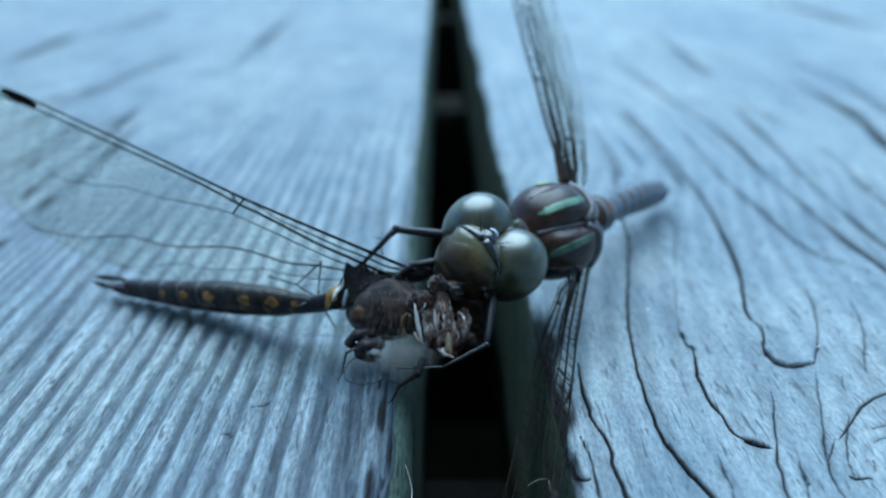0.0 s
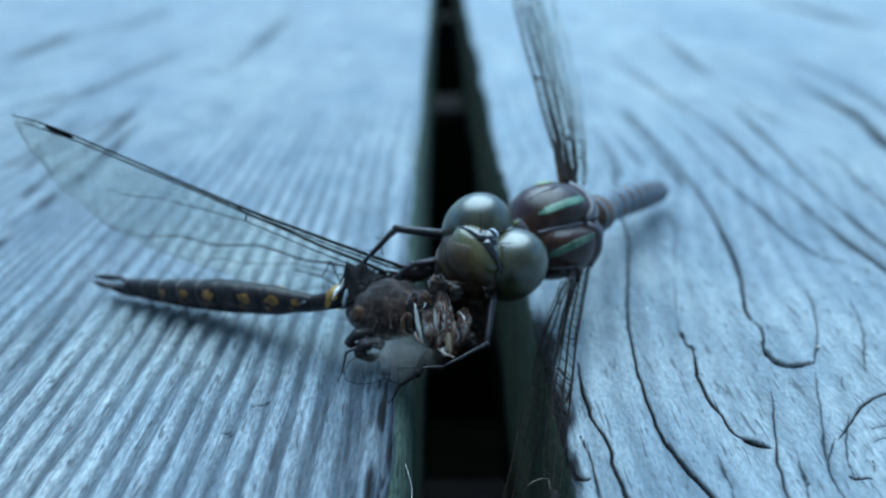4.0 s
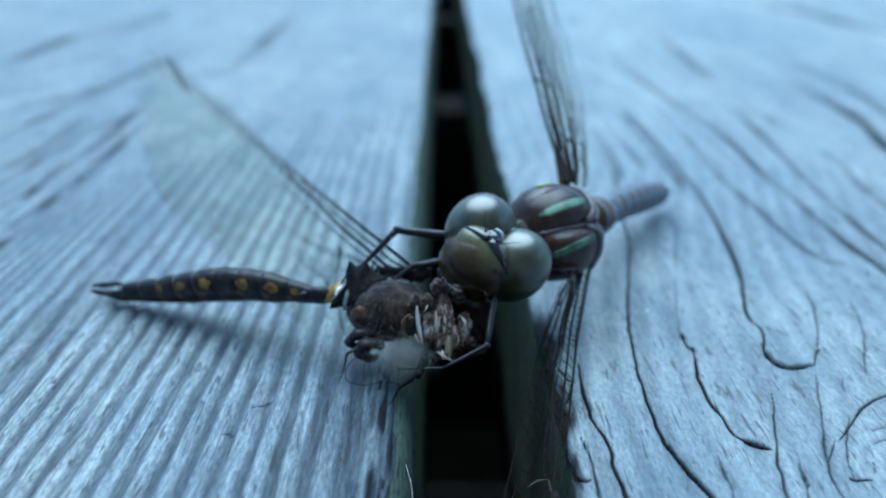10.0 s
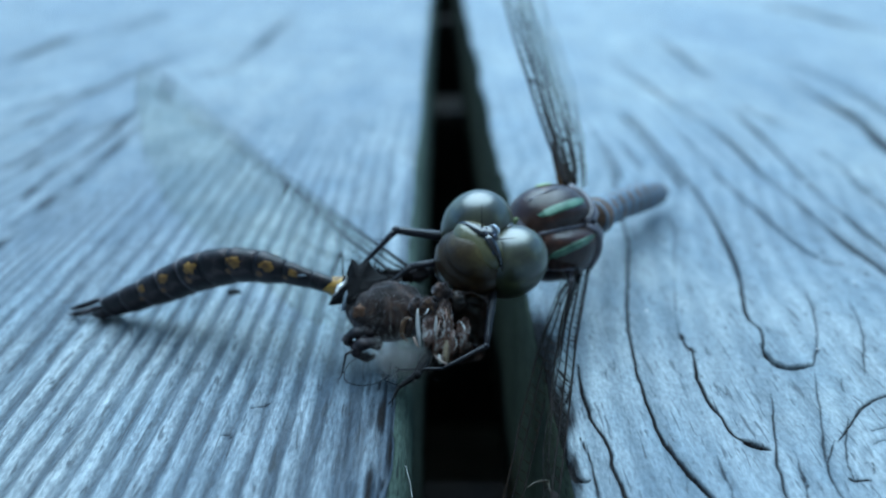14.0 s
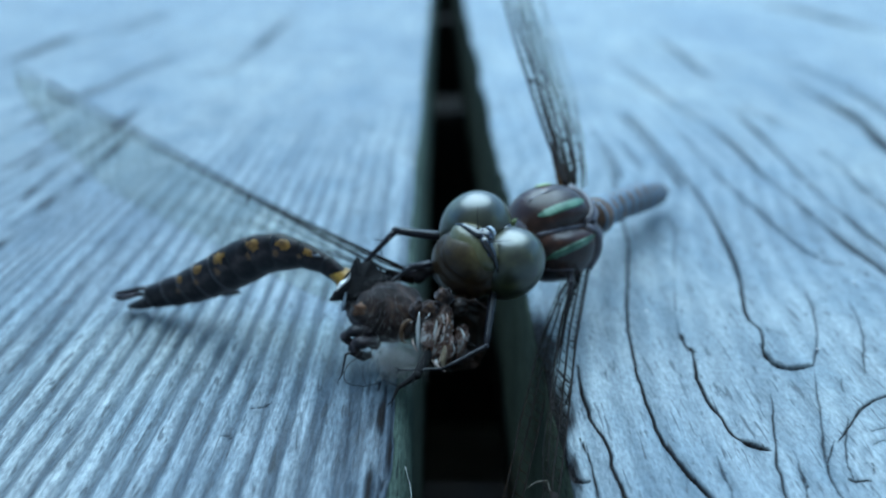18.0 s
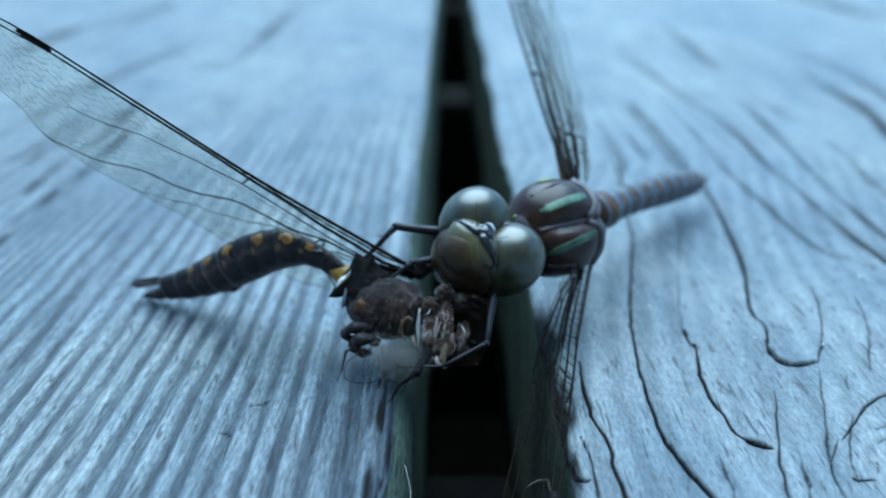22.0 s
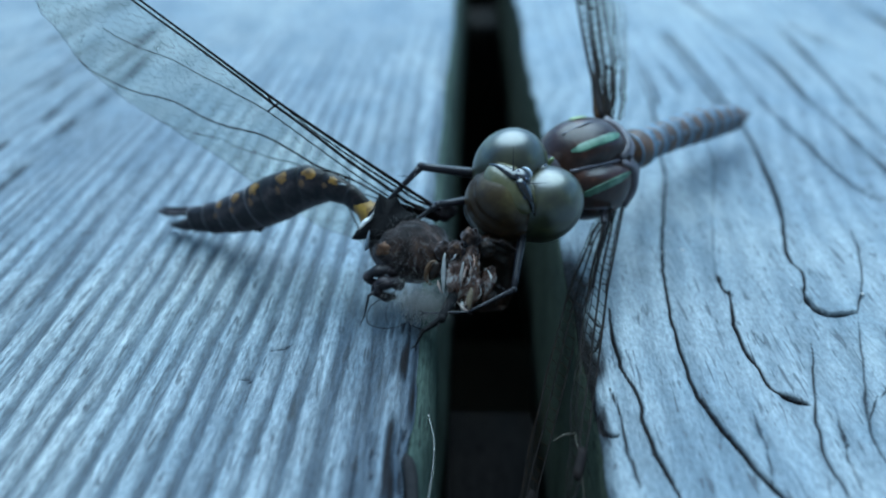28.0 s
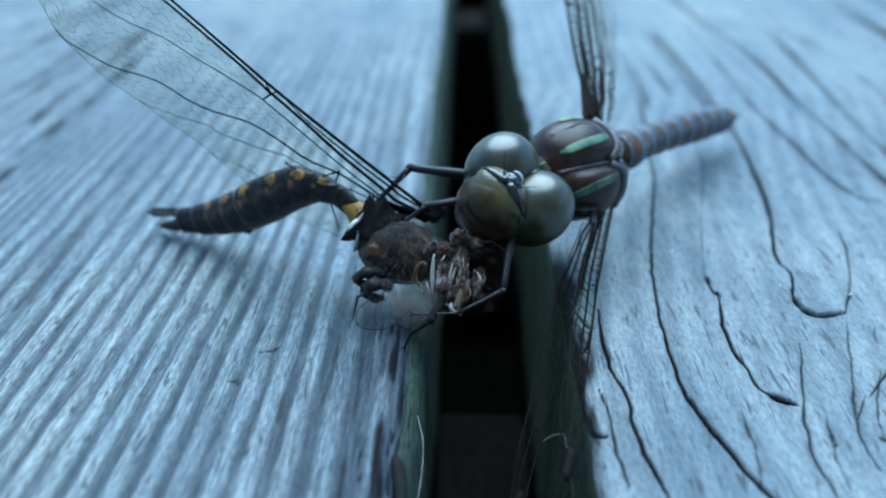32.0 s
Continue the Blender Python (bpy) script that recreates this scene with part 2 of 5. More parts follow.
PREY_DARK = shell_material("dark_prey_shell", [(0.34, (0.004, 0.004, 0.007)), (0.48, (0.013, 0.011, 0.014)), (0.58, (0.036, 0.027, 0.031)), (0.72, (0.08, 0.06, 0.062))], 620, 0.5, 0.12, 0.00015, 0.25)
PREY_FUZZ = shell_material("brown_hairy_skin", [(0.34, (0.006, 0.004, 0.004)), (0.48, (0.02, 0.013, 0.011)), (0.58, (0.048, 0.03, 0.024)), (0.7, (0.12, 0.066, 0.03))], 420, 0.75, 0.0, 0.00012, 0.15)
fuzz_bsdf = PREY_FUZZ.node_tree.nodes["Principled BSDF"]
fuzz_bsdf.inputs["Sheen Weight"].default_value, fuzz_bsdf.inputs["Sheen Roughness"].default_value = 0.5, 0.45
fuzz_bsdf.inputs["Sheen Tint"].default_value = (0.75, 0.75, 0.85, 1)
ORANGE = shell_material("orange_spot", [(0.34, (0.05, 0.024, 0.009)), (0.47, (0.19, 0.095, 0.014)), (0.66, (0.36, 0.2, 0.03))], 1500, 0.5, 0.1)
WAIST = shell_material("yellow_orange_joint", [(0.36, (0.09, 0.045, 0.012)), (0.46, (0.26, 0.14, 0.016)), (0.62, (0.42, 0.25, 0.03))], 1100, 0.5, 0.1)
TAN = shell_material("dull_tan_skin", [(0.3, (0.06, 0.035, 0.02)), (0.7, (0.2, 0.11, 0.05))], 900, 0.6, 0.0)
RUST = shell_material("rust_brown_skin", [(0.3, (0.07, 0.03, 0.012)), (0.7, (0.17, 0.075, 0.03))], 900, 0.6, 0.0)
FLESH = shell_material("torn_pink_flesh", [(0.3, (0.3, 0.15, 0.10)), (0.5, (0.5, 0.35, 0.29)), (0.75, (0.8, 0.72, 0.66))], 700, 0.22, 0.8, 0.00006)
PALE_FLUFF = shell_material("pale_fluff", [(0.3, (0.25, 0.24, 0.23)), (0.7, (0.45, 0.44, 0.43))], 300, 0.8, 0.0)
SMEAR = shell_material("streaked_wet_flesh", [(0.40, (0.022, 0.011, 0.009)), (0.49, (0.12, 0.06, 0.042)), (0.56, (0.36, 0.26, 0.23)), (0.62, (0.8, 0.77, 0.76))], 1000, 0.25, 0.6, 0.0001)
for n in SMEAR.node_tree.nodes:
    if n.bl_idname == "ShaderNodeMapping":
        s = n.inputs["Scale"].default_value
        n.inputs["Scale"].default_value = (s[0], s[1], s[2] * 0.6)
MEMBRANE = film_material("crumpled_membrane", (0.97, 0.98, 0.99), 0.07)
MEMBRANE.node_tree.nodes["Principled BSDF"].inputs["Base Color"].default_value = (0.42, 0.46, 0.48, 1)
MEMBRANE.node_tree.nodes["Bump"].inputs["Strength"].default_value = 0.05
TENDON = shell_material("white_tendon", [(0.3, (0.55, 0.52, 0.5)), (0.7, (0.8, 0.78, 0.76))], 900, 0.25, 0.6)
WET_CREAM = shell_material("wet_cream_tissue", [(0.3, (0.28, 0.2, 0.12)), (0.7, (0.55, 0.46, 0.33))], 900, 0.25, 0.6)
HAIR = shell_material("pale_hair", [(0.3, (0.12, 0.105, 0.1)), (0.7, (0.3, 0.275, 0.26))], 300, 0.7, 0.0)
VEIN = shell_material("dark_vein", [(0.3, (0.006, 0.005, 0.006)), (0.7, (0.018, 0.014, 0.013))], 900, 0.7, 0.0, 0.00004, 0.06)
VEIN_AMBER = shell_material("amber_vein", [(0.3, (0.01, 0.007, 0.004)), (0.7, (0.045, 0.024, 0.01))], 900, 0.7, 0.0, 0.00004, 0.06)
FILM = film_material("clear_wing_film", (0.985, 0.985, 0.97), 0.004)
FILM_PREY = film_material("dusty_wing_film", (0.975, 0.978, 0.945), 0.012)
STALK = shell_material("dry_stalk", [(0.3, (0.025, 0.02, 0.014)), (0.7, (0.06, 0.048, 0.033))], 700, 0.7, 0.0)
SIDING = shell_material("dark_stained_siding", [(0.3, (0.12, 0.105, 0.09)), (0.7, (0.2, 0.18, 0.16))], 6, 0.7, 0.0)
BARK = shell_material("dark_splinter", [(0.3, (0.004, 0.004, 0.005)), (0.7, (0.016, 0.015, 0.016))], 700, 0.8, 0.0, 0.0002, 0.15)
m_ground, nt_g, b_g = nodes("soil")
nt_g.links.new(ramp(nt_g, noise_of(nt_g, mapped(nt_g, (6, 6, 6)), 1.0, 8.0), [(0.3, (0.03, 0.025, 0.02)), (0.5, (0.05, 0.042, 0.032)), (0.7, (0.05, 0.054, 0.034))]), b_g.inputs["Base Color"])
b_g.inputs["Roughness"].default_value = 0.95
b_g.inputs["Specular IOR Level"].default_value = 0.0

m_leaves, nt_l, b_l = nodes("dark_foliage")
nt_l.links.new(ramp(nt_l, noise_of(nt_l, mapped(nt_l, (5, 5, 5)), 1.0, 8.0, 0.7), [(0.35, (0.012, 0.022, 0.008)), (0.5, (0.035, 0.06, 0.02)), (0.65, (0.06, 0.1, 0.035))]), b_l.inputs["Base Color"])
b_l.inputs["Roughness"].default_value = 0.9

# ---------------------------------------------------------------- the deck
def value_noise(x, y, seed=0):
    """Smooth noise of two arrays, about -1 to 1."""
    xi, yi = np.floor(x).astype(np.int64), np.floor(y).astype(np.int64)
    xf, yf = x - xi, y - yi
    xf, yf = xf * xf * (3 - 2 * xf), yf * yf * (3 - 2 * yf)

    def rnd(a, b):
        n = (a * 374761393 + b * 668265263 + seed * 974634777) & 0x7FFFFFFF
        n = ((n ^ (n >> 13)) * 1274126177) & 0x7FFFFFFF
        return ((n ^ (n >> 16)) & 0xFFFF) / 32767.5 - 1.0

    a, b, c, d = rnd(xi, yi), rnd(xi + 1, yi), rnd(xi, yi + 1), rnd(xi + 1, yi + 1)
    return (a * (1 - xf) + b * xf) * (1 - yf) + (c * (1 - xf) + d * xf) * yf


def steps(*runs):
    """Places from runs of (start, end, step)."""
    out = []
    for a, b, s in runs:
        out += list(np.linspace(a, b, max(1, int(round(abs(b - a) / s))), endpoint=False))
    return np.array(out + [runs[-1][1]])


THICK = 38.0
deck = tagged(new("deck"), "weathered grey wooden deck of planks with dark open gaps", "deck", kind="structure")


def plank_mesh(name, xs, ys, relief, edge, side_wood=SIDE_WOOD, top_wood=TOP_WOOD, belly=0.28):
    """A plank in millimetres: relief(x, y) gives height, grain, and dirt with painted shade of its top; edge(y, side)
    how far its worn edge wanders.
    """
    xs = np.sort(xs)
    side = np.array([-THICK, -THICK * 0.7, -THICK * 0.4, -THICK * 0.2, -7.0, -4.5, -3.0, -2.0, -1.3, -0.8, -0.45, -0.2])
    n_side, n_top = len(side), len(xs)
    tx, ty = np.meshgrid(xs, ys)
    h, grain, grime_shade = relief(tx, ty)
    for s, x_edge in ((-1, xs[0]), (1, xs[-1])):
        off = edge(ys, s)[:, None]
        near = np.exp(-np.abs(tx - x_edge) / 1.6)
        tx = tx + off * near
        h = h - 0.55 * np.exp(-np.abs(tx - x_edge - off) / 0.35)
    cols = n_top + 2 * n_side
    co = np.zeros((len(ys), cols, 3))
    co[:, :, 1] = ys[:, None]
    co[:, n_side:n_side + n_top, 0], co[:, n_side:n_side + n_top, 2] = tx, h
    gr, gm = np.full((len(ys), cols), 0.5), np.zeros((len(ys), cols))
    gr[:, n_side:n_side + n_top], gm[:, n_side:n_side + n_top] = grain, grime_shade
    for s, cut, col, zz in ((-1, slice(0, n_side), n_side, side), (1, slice(n_side + n_top, cols), n_side + n_top - 1, side[::-1])):
        out = (belly if s > 0 else 0.28) * (1 - np.exp(zz / (0.9 if belly < 0.5 or s < 0 else 1.6))) + 0.10 * value_noise(np.add.outer(ys / 7.0, 0 * zz), np.add.outer(0 * ys, zz / 2.2), 5)
        co[:, cut, 0] = co[:, col, 0][:, None] + s * out
        co[:, cut, 2] = zz + co[:, col, 2][:, None] * np.exp(zz / 2.0)
        gr[:, cut] = 0.55 + 0.3 * value_noise(np.add.outer(ys / 16.0, 0 * zz), np.add.outer(0 * ys, zz / 1.1), 9)
    rows, me = len(ys), bpy.data.meshes.new(name)
    idx = np.arange(rows * cols).reshape(rows, cols)
    nxt = np.roll(idx, -1, axis=1)
    quads = np.stack([idx[:-1], nxt[:-1], nxt[1:], idx[1:]], -1).reshape(-1, 4)
    mat = np.zeros((rows - 1, cols), np.int32)
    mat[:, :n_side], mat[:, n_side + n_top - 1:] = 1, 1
    n = len(quads)
    ends = [idx[0][::-1], idx[-1]]
    loops = np.concatenate([quads.ravel()] + ends)
    me.vertices.add(rows * cols)
    me.vertices.foreach_set("co", (co * MM).ravel())
    me.loops.add(len(loops))
    me.loops.foreach_set("vertex_index", loops.astype(np.int32))
    me.polygons.add(n + 2)
    me.polygons.foreach_set("loop_start", np.r_[np.arange(n) * 4, n * 4, n * 4 + cols].astype(np.int32))
    me.polygons.foreach_set("loop_total", np.r_[np.full(n, 4), cols, cols].astype(np.int32))
    me.polygons.foreach_set("material_index", np.r_[mat.ravel(), 1, 1].astype(np.int32))
    me.polygons.foreach_set("use_smooth", np.r_[np.ones(n, bool), False, False])
    me.update(calc_edges=True)
    for key, val in (("grain", gr), ("grime_shade", gm)):
        me.attributes.new(key, "FLOAT", "POINT").data.foreach_set("value", np.clip(val, 0, 1).ravel().astype(np.float32))
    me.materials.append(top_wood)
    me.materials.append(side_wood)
    return me


def strokes_into(x, y, h, grain, grime_shade, lines):
    """Cut cracks and draw ring lines: (width, depth, lift, dirt, points), millimetres."""
    for width, depth, lift, dirt, pts in lines:
        c = np.array([tuple(p)[:2] for p in spline([(a, b, 0) for a, b in pts], 10 * (len(pts) - 1))])
        reach = max(3.0 * width, 3.0 if lift else 0.8)
        m = (x > c[:, 0].min() - reach) & (x < c[:, 0].max() + reach) & (y > c[:, 1].min() - reach) & (y < c[:, 1].max() + reach)
        if not m.any():
            continue
        px, py = x[m] + 0.10 * value_noise(x[m] / 0.9, y[m] / 1.4, 31), y[m]
        best, sgn, along = np.full(px.shape, 1e9), np.zeros(px.shape), np.zeros(px.shape)
        for k, (a, b) in enumerate(zip(c[:-1], c[1:])):
            d = b - a
            u = np.clip(((px - a[0]) * d[0] + (py - a[1]) * d[1]) / (d @ d + 1e-9), 0, 1)
            dx, dy = px - a[0] - u * d[0], py - a[1] - u * d[1]
            dd = np.hypot(dx, dy)
            hit = dd < best
            best = np.where(hit, dd, best)
            sgn = np.where(hit, np.sign(d[0] * dy - d[1] * dx), sgn)
            along = np.where(hit, (k + u) / (len(c) - 1), along)
        taper = np.clip(np.minimum(along, 1 - along) * (8 if width < 0.6 else 6), 0.15 if width < 0.6 else 0.5, 1) * ((0.75 if width < 0.6 else 0.9) + (0.45 if width < 0.6 else 0.25) * value_noise(along * 9 + width * 50, 0 * along, 7))
        w = (0.9 if width > 0.75 else 0.5 if width > 0.25 else 0.8) * width * taper
        cut = np.exp(-(best / (0.5 * w + 0.045)) ** 2) * (0.55 if width < 0.25 else 1.0)
        h[m] += -1.9 * depth * taper * cut + lift * taper * np.exp(-best / 1.3) * (sgn > 0)
        grime_shade[m] = np.maximum(grime_shade[m], dirt * cut * (1.0 if width < 0.6 else 0.85 * taper))
        grain[m] -= 0.16 * np.exp(-(best / (1.2 * width + 0.3)) ** 2) * taper
    return h, grain, grime_shade


SPLITS, NICKS = [], []


def score(lines, width, depth, lift, dirt, *points):
    """Note a crack or a dark line of the grain, for strokes_into."""
    lines.append((width, depth, lift, dirt, points))


# splits, lifted flakes and ring lines of the plank with the knot
score(SPLITS, 0.36, 0.55, 0.10, 0.9, (28.6, 175.7), (26.8, 140), (24.4, 118.4), (23.3, 109.9), (19.7, 91.2), (18.3, 79.7), (18, 72.3), (18.1, 66.8), (18.7, 63.5), (19.9, 58.5), (21.5, 53.5), (24, 48))
score(SPLITS, 0.16, 0.22, 0.05, 0.5, (31.5, 127), (30.9, 119), (29.5, 112), (26.5, 99), (24.1, 87.1), (24, 83.8))
score(SPLITS, 0.34, 0.45, 0.08, 0.9, (24.1, 86.0), (24.0, 83.6), (24.6, 82.1))
score(SPLITS, 0.32, 0.5, 0.08, 0.9, (24.5, 83), (23.4, 75.8), (23.5, 71.8), (23.8, 69.9), (24, 67.2), (25.1, 66.3), (26.2, 65.1))
score(SPLITS, 0.55, 0.4, 0.0, 0.8, (24.9, 66.4), (25.7, 65.7), (26.3, 65.1))
score(SPLITS, 0.5, 0.4, 0.08, 0.85, (38.3, 192.8), (38.1, 151.1), (37.8, 130.5), (35.9, 109.8), (34, 98.9), (32.2, 91.9))
score(SPLITS, 0.30, 0.4, 0.10, 0.9, (33.0, 94.5), (32.2, 91.5), (32.1, 89.1), (32.4, 87), (31.3, 82.6))
score(SPLITS, 0.62, 0.9, 0.30, 1.0, (31.5, 83.8), (31.3, 80.2), (32.3, 78.7), (34.6, 79.1))
score(SPLITS, 0.20, 0.25, 0.06, 0.7, (34.6, 78.7), (37.2, 84.4), (39.6, 91.9), (40.6, 97.3))
score(SPLITS, 0.18, 0.2, 0.0, 0.6, (44.1, 94.1), (43.2, 89.1), (41.8, 84.4), (38.9, 77.4))
score(SPLITS, 0.34, 0.5, 0.06, 0.9, (12.9, 79.5), (12.7, 73.3), (12.8, 69.5), (13.4, 66), (13.4, 62), (13.7, 58.7), (14.6, 53))
score(SPLITS, 0.38, 0.5, 0.0, 0.9, (9.9, 64.3), (10.3, 61.2), (11.3, 60.7))
score(SPLITS, 0.22, 0.3, 0.0, 0.8, (11.4, 66.8), (11.7, 63.5), (11.7, 59), (12.1, 54))
score(SPLITS, 0.24, 0.25, 0.05, 0.7, (29.3, 74.2), (28, 69.4), (26.5, 64.3), (25.9, 61.2), (25.5, 58.3), (25.8, 53))
score(SPLITS, 0.14, 0.15, 0.0, 0.6, (21.8, 62.7), (21.6, 59.7))
score(SPLITS, 0.14, 0.15, 0.0, 0.6, (27.9, 62.7), (27.5, 60.1))
score(SPLITS, 0.14, 0.12, 0.0, 0.5, (24.6, 76.0), (25.5, 73.6))
score(SPLITS, 0.26, 0.35, 0.0, 0.9, (10.0, 75.1), (10.3, 71.2), (10.6, 70.1))
score(SPLITS, 0.26, 0.35, 0.0, 0.9, (12.0, 76.1), (11.3, 73.4), (10.6, 71.6))
score(SPLITS, 0.26, 0.3, 0.0, 0.8, (10.9, 78.5), (11.6, 76.4), (12.4, 76.0))
score(SPLITS, 0.2, 0.2, 0.0, 0.5, (21.9, 64.4), (21.7, 59.7), (21.0, 55.7))
score(SPLITS, 0.2, 0.2, 0.0, 0.5, (27.6, 62.5), (27.0, 58.2), (26.7, 54.8))
score(SPLITS, 0.22, 0.2, 0.0, 0.55, (34.6, 78.2), (31.4, 67.6), (29.8, 62.2), (29.5, 58.6), (29.6, 56.8))
score(SPLITS, 0.45, 0.35, 0.0, 0.9, (24.5, 66.7), (25.0, 65.8), (26.1, 65.2))
# lines and soft bands of dark grain further along it
score(SPLITS, 1.1, 0.3, 0, 0.50, (47.0, 285.2), (46.6, 245.5), (48.0, 217.1), (49.3, 194.9), (51.2, 179.8), (51.8, 163.1), (51.0, 144.9), (51.3, 132.9), (51.2, 121.3), (51.6, 112.9), (52.2, 103.2), (53.0, 92.0), (53.4, 80.0))
score(SPLITS, 2.6, 0.3, 0, 0.36, (67.3, 310.3), (66.3, 267.2), (64.9, 237.4), (66.3, 224.4))
score(SPLITS, 0.8, 0.3, 0, 0.50, (60.7, 218.6), (59.9, 191.1), (58.8, 169.4), (57.3, 150.0), (56.0, 134.3), (55.8, 123.3), (55.6, 110.8), (55.6, 96.0), (56.2, 84.0))
score(SPLITS, 0.7, 0.3, 0, 0.42, (43.2, 188.3), (44.3, 169.3), (43.8, 151.7), (43.9, 135.7), (44.7, 124.9), (45.0, 114.5), (46.2, 108.0), (48.3, 104.6), (50.7, 99.7))
score(SPLITS, 2.9, 0.3, 0, 0.40, (82.0, 233.6), (83.2, 217.5), (82.9, 199.8), (82.2, 183.5), (78.6, 163.3), (77.0, 140.0), (76.4, 120.0))
score(SPLITS, 2.4, 0.3, 0, 0.34, (89.1, 259.7), (92.5, 243.5), (92.9, 215.6), (90.3, 189.8), (88.6, 168.0), (87.5, 145.0))
score(SPLITS, 9.4, 0.3, 0, 0.42, (126.3, 395.9), (135.4, 375.8), (139.2, 340.8), (142.1, 307.5))
score(SPLITS, 0.7, 0.3, 0, 0.45, (66.3, 167.3), (65.4, 151.8), (63.7, 138.7), (62.6, 126.8), (61.8, 112.0), (61.4, 98.0))
score(SPLITS, 1.7, 0.3, 0, 0.27, (62.4, 199.6), (64.1, 185.9), (66.3, 176.1))
score(SPLITS, 0.7, 0.3, 0, 0.36, (28.7, 162.9), (28.6, 149.8), (27.8, 140.0))
score(SPLITS, 0.7, 0.3, 0, 0.33, (32.2, 164.9), (32.5, 146.5))
score(SPLITS, 0.8, 0.3, 0, 0.36, (36.1, 196.9), (36.8, 178.7), (36.7, 157.4), (36.7, 141.0), (36.1, 133.1))
# rings and checks of the knot
score(SPLITS, 0.24, 0.25, 0.05, 0.8, (32.0, 65.8), (33.6, 68.0), (36.3, 71.4), (39.1, 73.4), (41.5, 74.1))
score(SPLITS, 0.14, 0.15, 0, 0.6, (34.1, 69.3), (32.8, 66.2), (31.6, 63.0), (31.2, 60.8))
score(SPLITS, 0.3, 0.3, 0, 0.95, (30.9, 61.0), (31.4, 60.6), (32.6, 60.7))
score(SPLITS, 0.12, 0.12, 0, 0.6, (35.1, 67.3), (36.7, 68.0), (38.1, 67.8))
score(SPLITS, 0.1, 0.12, 0, 0.6, (32.7, 62.9), (33.5, 62.8), (33.0, 61.4))
score(SPLITS, 0.16, 0.15, 0, 0.6, (31.8, 66.1), (30.1, 63.0), (29.5, 60.6), (29.4, 58.3))
score(SPLITS, 0.14, 0.12, 0, 0.5, (31.6, 68.4), (30.4, 64.6), (30.1, 62.8))
score(SPLITS, 0.16, 0.15, 0, 0.6, (28.0, 63.4), (27.5, 60.8), (26.8, 58.1))
score(SPLITS, 0.14, 0.12, 0, 0.5, (36.4, 76.5), (35.8, 74.6), (35.9, 73.8))
score(SPLITS, 0.12, 0.12, 0, 0.55, (34.7, 65.4), (35.8, 66.1), (37.2, 65.8))
# small splits, nicks and dark bands of the straight-grained plank
score(NICKS, 0.10, 0.2, 0.0, 0.8, (-16.1, 71.2), (-15.4, 71.4), (-14.6, 72.4))
score(NICKS, 0.14, 0.2, 0.0, 0.7, (-17.9, 66.6), (-17.3, 67.2), (-16.9, 66.7))
score(NICKS, 0.18, 0.3, 0.0, 0.6, (-4.3, 62.0), (-4.5, 58.0), (-4.2, 54.0))
score(NICKS, 0.18, 0.3, 0.0, 0.7, (-5.6, 83.0), (-5.2, 78.0), (-5.5, 73.5))
score(NICKS, 0.16, 0.3, 0.0, 0.6, (-6.6, 60.5), (-6.2, 55.0))
score(NICKS, 0.6, 0.3, 0.0, 0.5, (-24.2, 362), (-25.5, 364), (-24.9, 368))
score(NICKS, 5.9, 0.3, 0, 0.48, (-112.4, 243.5), (-112.6, 261.8), (-112.8, 282.8), (-112.6, 300.8))
score(NICKS, 4.5, 0.3, 0, 0.28, (-111.7, 298.3), (-100.9, 314.3), (-101.5, 328.7), (-99.5, 391.1))
score(NICKS, 1.2, 0.3, 0, 0.44, (-61.2, 125.6), (-60.3, 133.1), (-60.8, 145.2), (-60.2, 156.4), (-60.9, 179.8), (-63.8, 213.9))
score(NICKS, 1.0, 0.3, 0, 0.48, (-55.9, 118.5), (-56.0, 128.2), (-55.5, 138.0), (-55.8, 151.7), (-56.6, 172.9), (-56.0, 190.0))
score(NICKS, 1.1, 0.3, 0, 0.38, (-70.0, 145.8), (-68.8, 152.7), (-68.7, 166.2), (-68.5, 184.7))
score(NICKS, 2.5, 0.3, 0, 0.32, (-78.8, 166.2), (-78.2, 179.7), (-77.5, 192.6), (-76.5, 213.8), (-73.4, 248.4), (-71.8, 277.9))
score(NICKS, 3.0, 0.3, 0, 0.32, (-63.3, 231.9), (-53.2, 236.0), (-52.6, 262.6), (-52.9, 301.8), (-52.6, 362.7))
score(NICKS, 0.9, 0.35, 0.0, 0.5, (-61.5, 100), (-61.9, 112), (-61.2, 125.6))
score(NICKS, 0.9, 0.35, 0.0, 0.5, (-54.6, 94), (-55.0, 104), (-55.9, 118.5))
score(NICKS, 1.6, 0.3, 0, 0.35, (-86.9, 184.9), (-82.1, 201.5), (-75.2, 217.6))
score(NICKS, 1.2, 0.3, 0, 0.35, (-66.0, 136.7), (-65.8, 155.9), (-63.7, 175.4), (-60.3, 185.1))


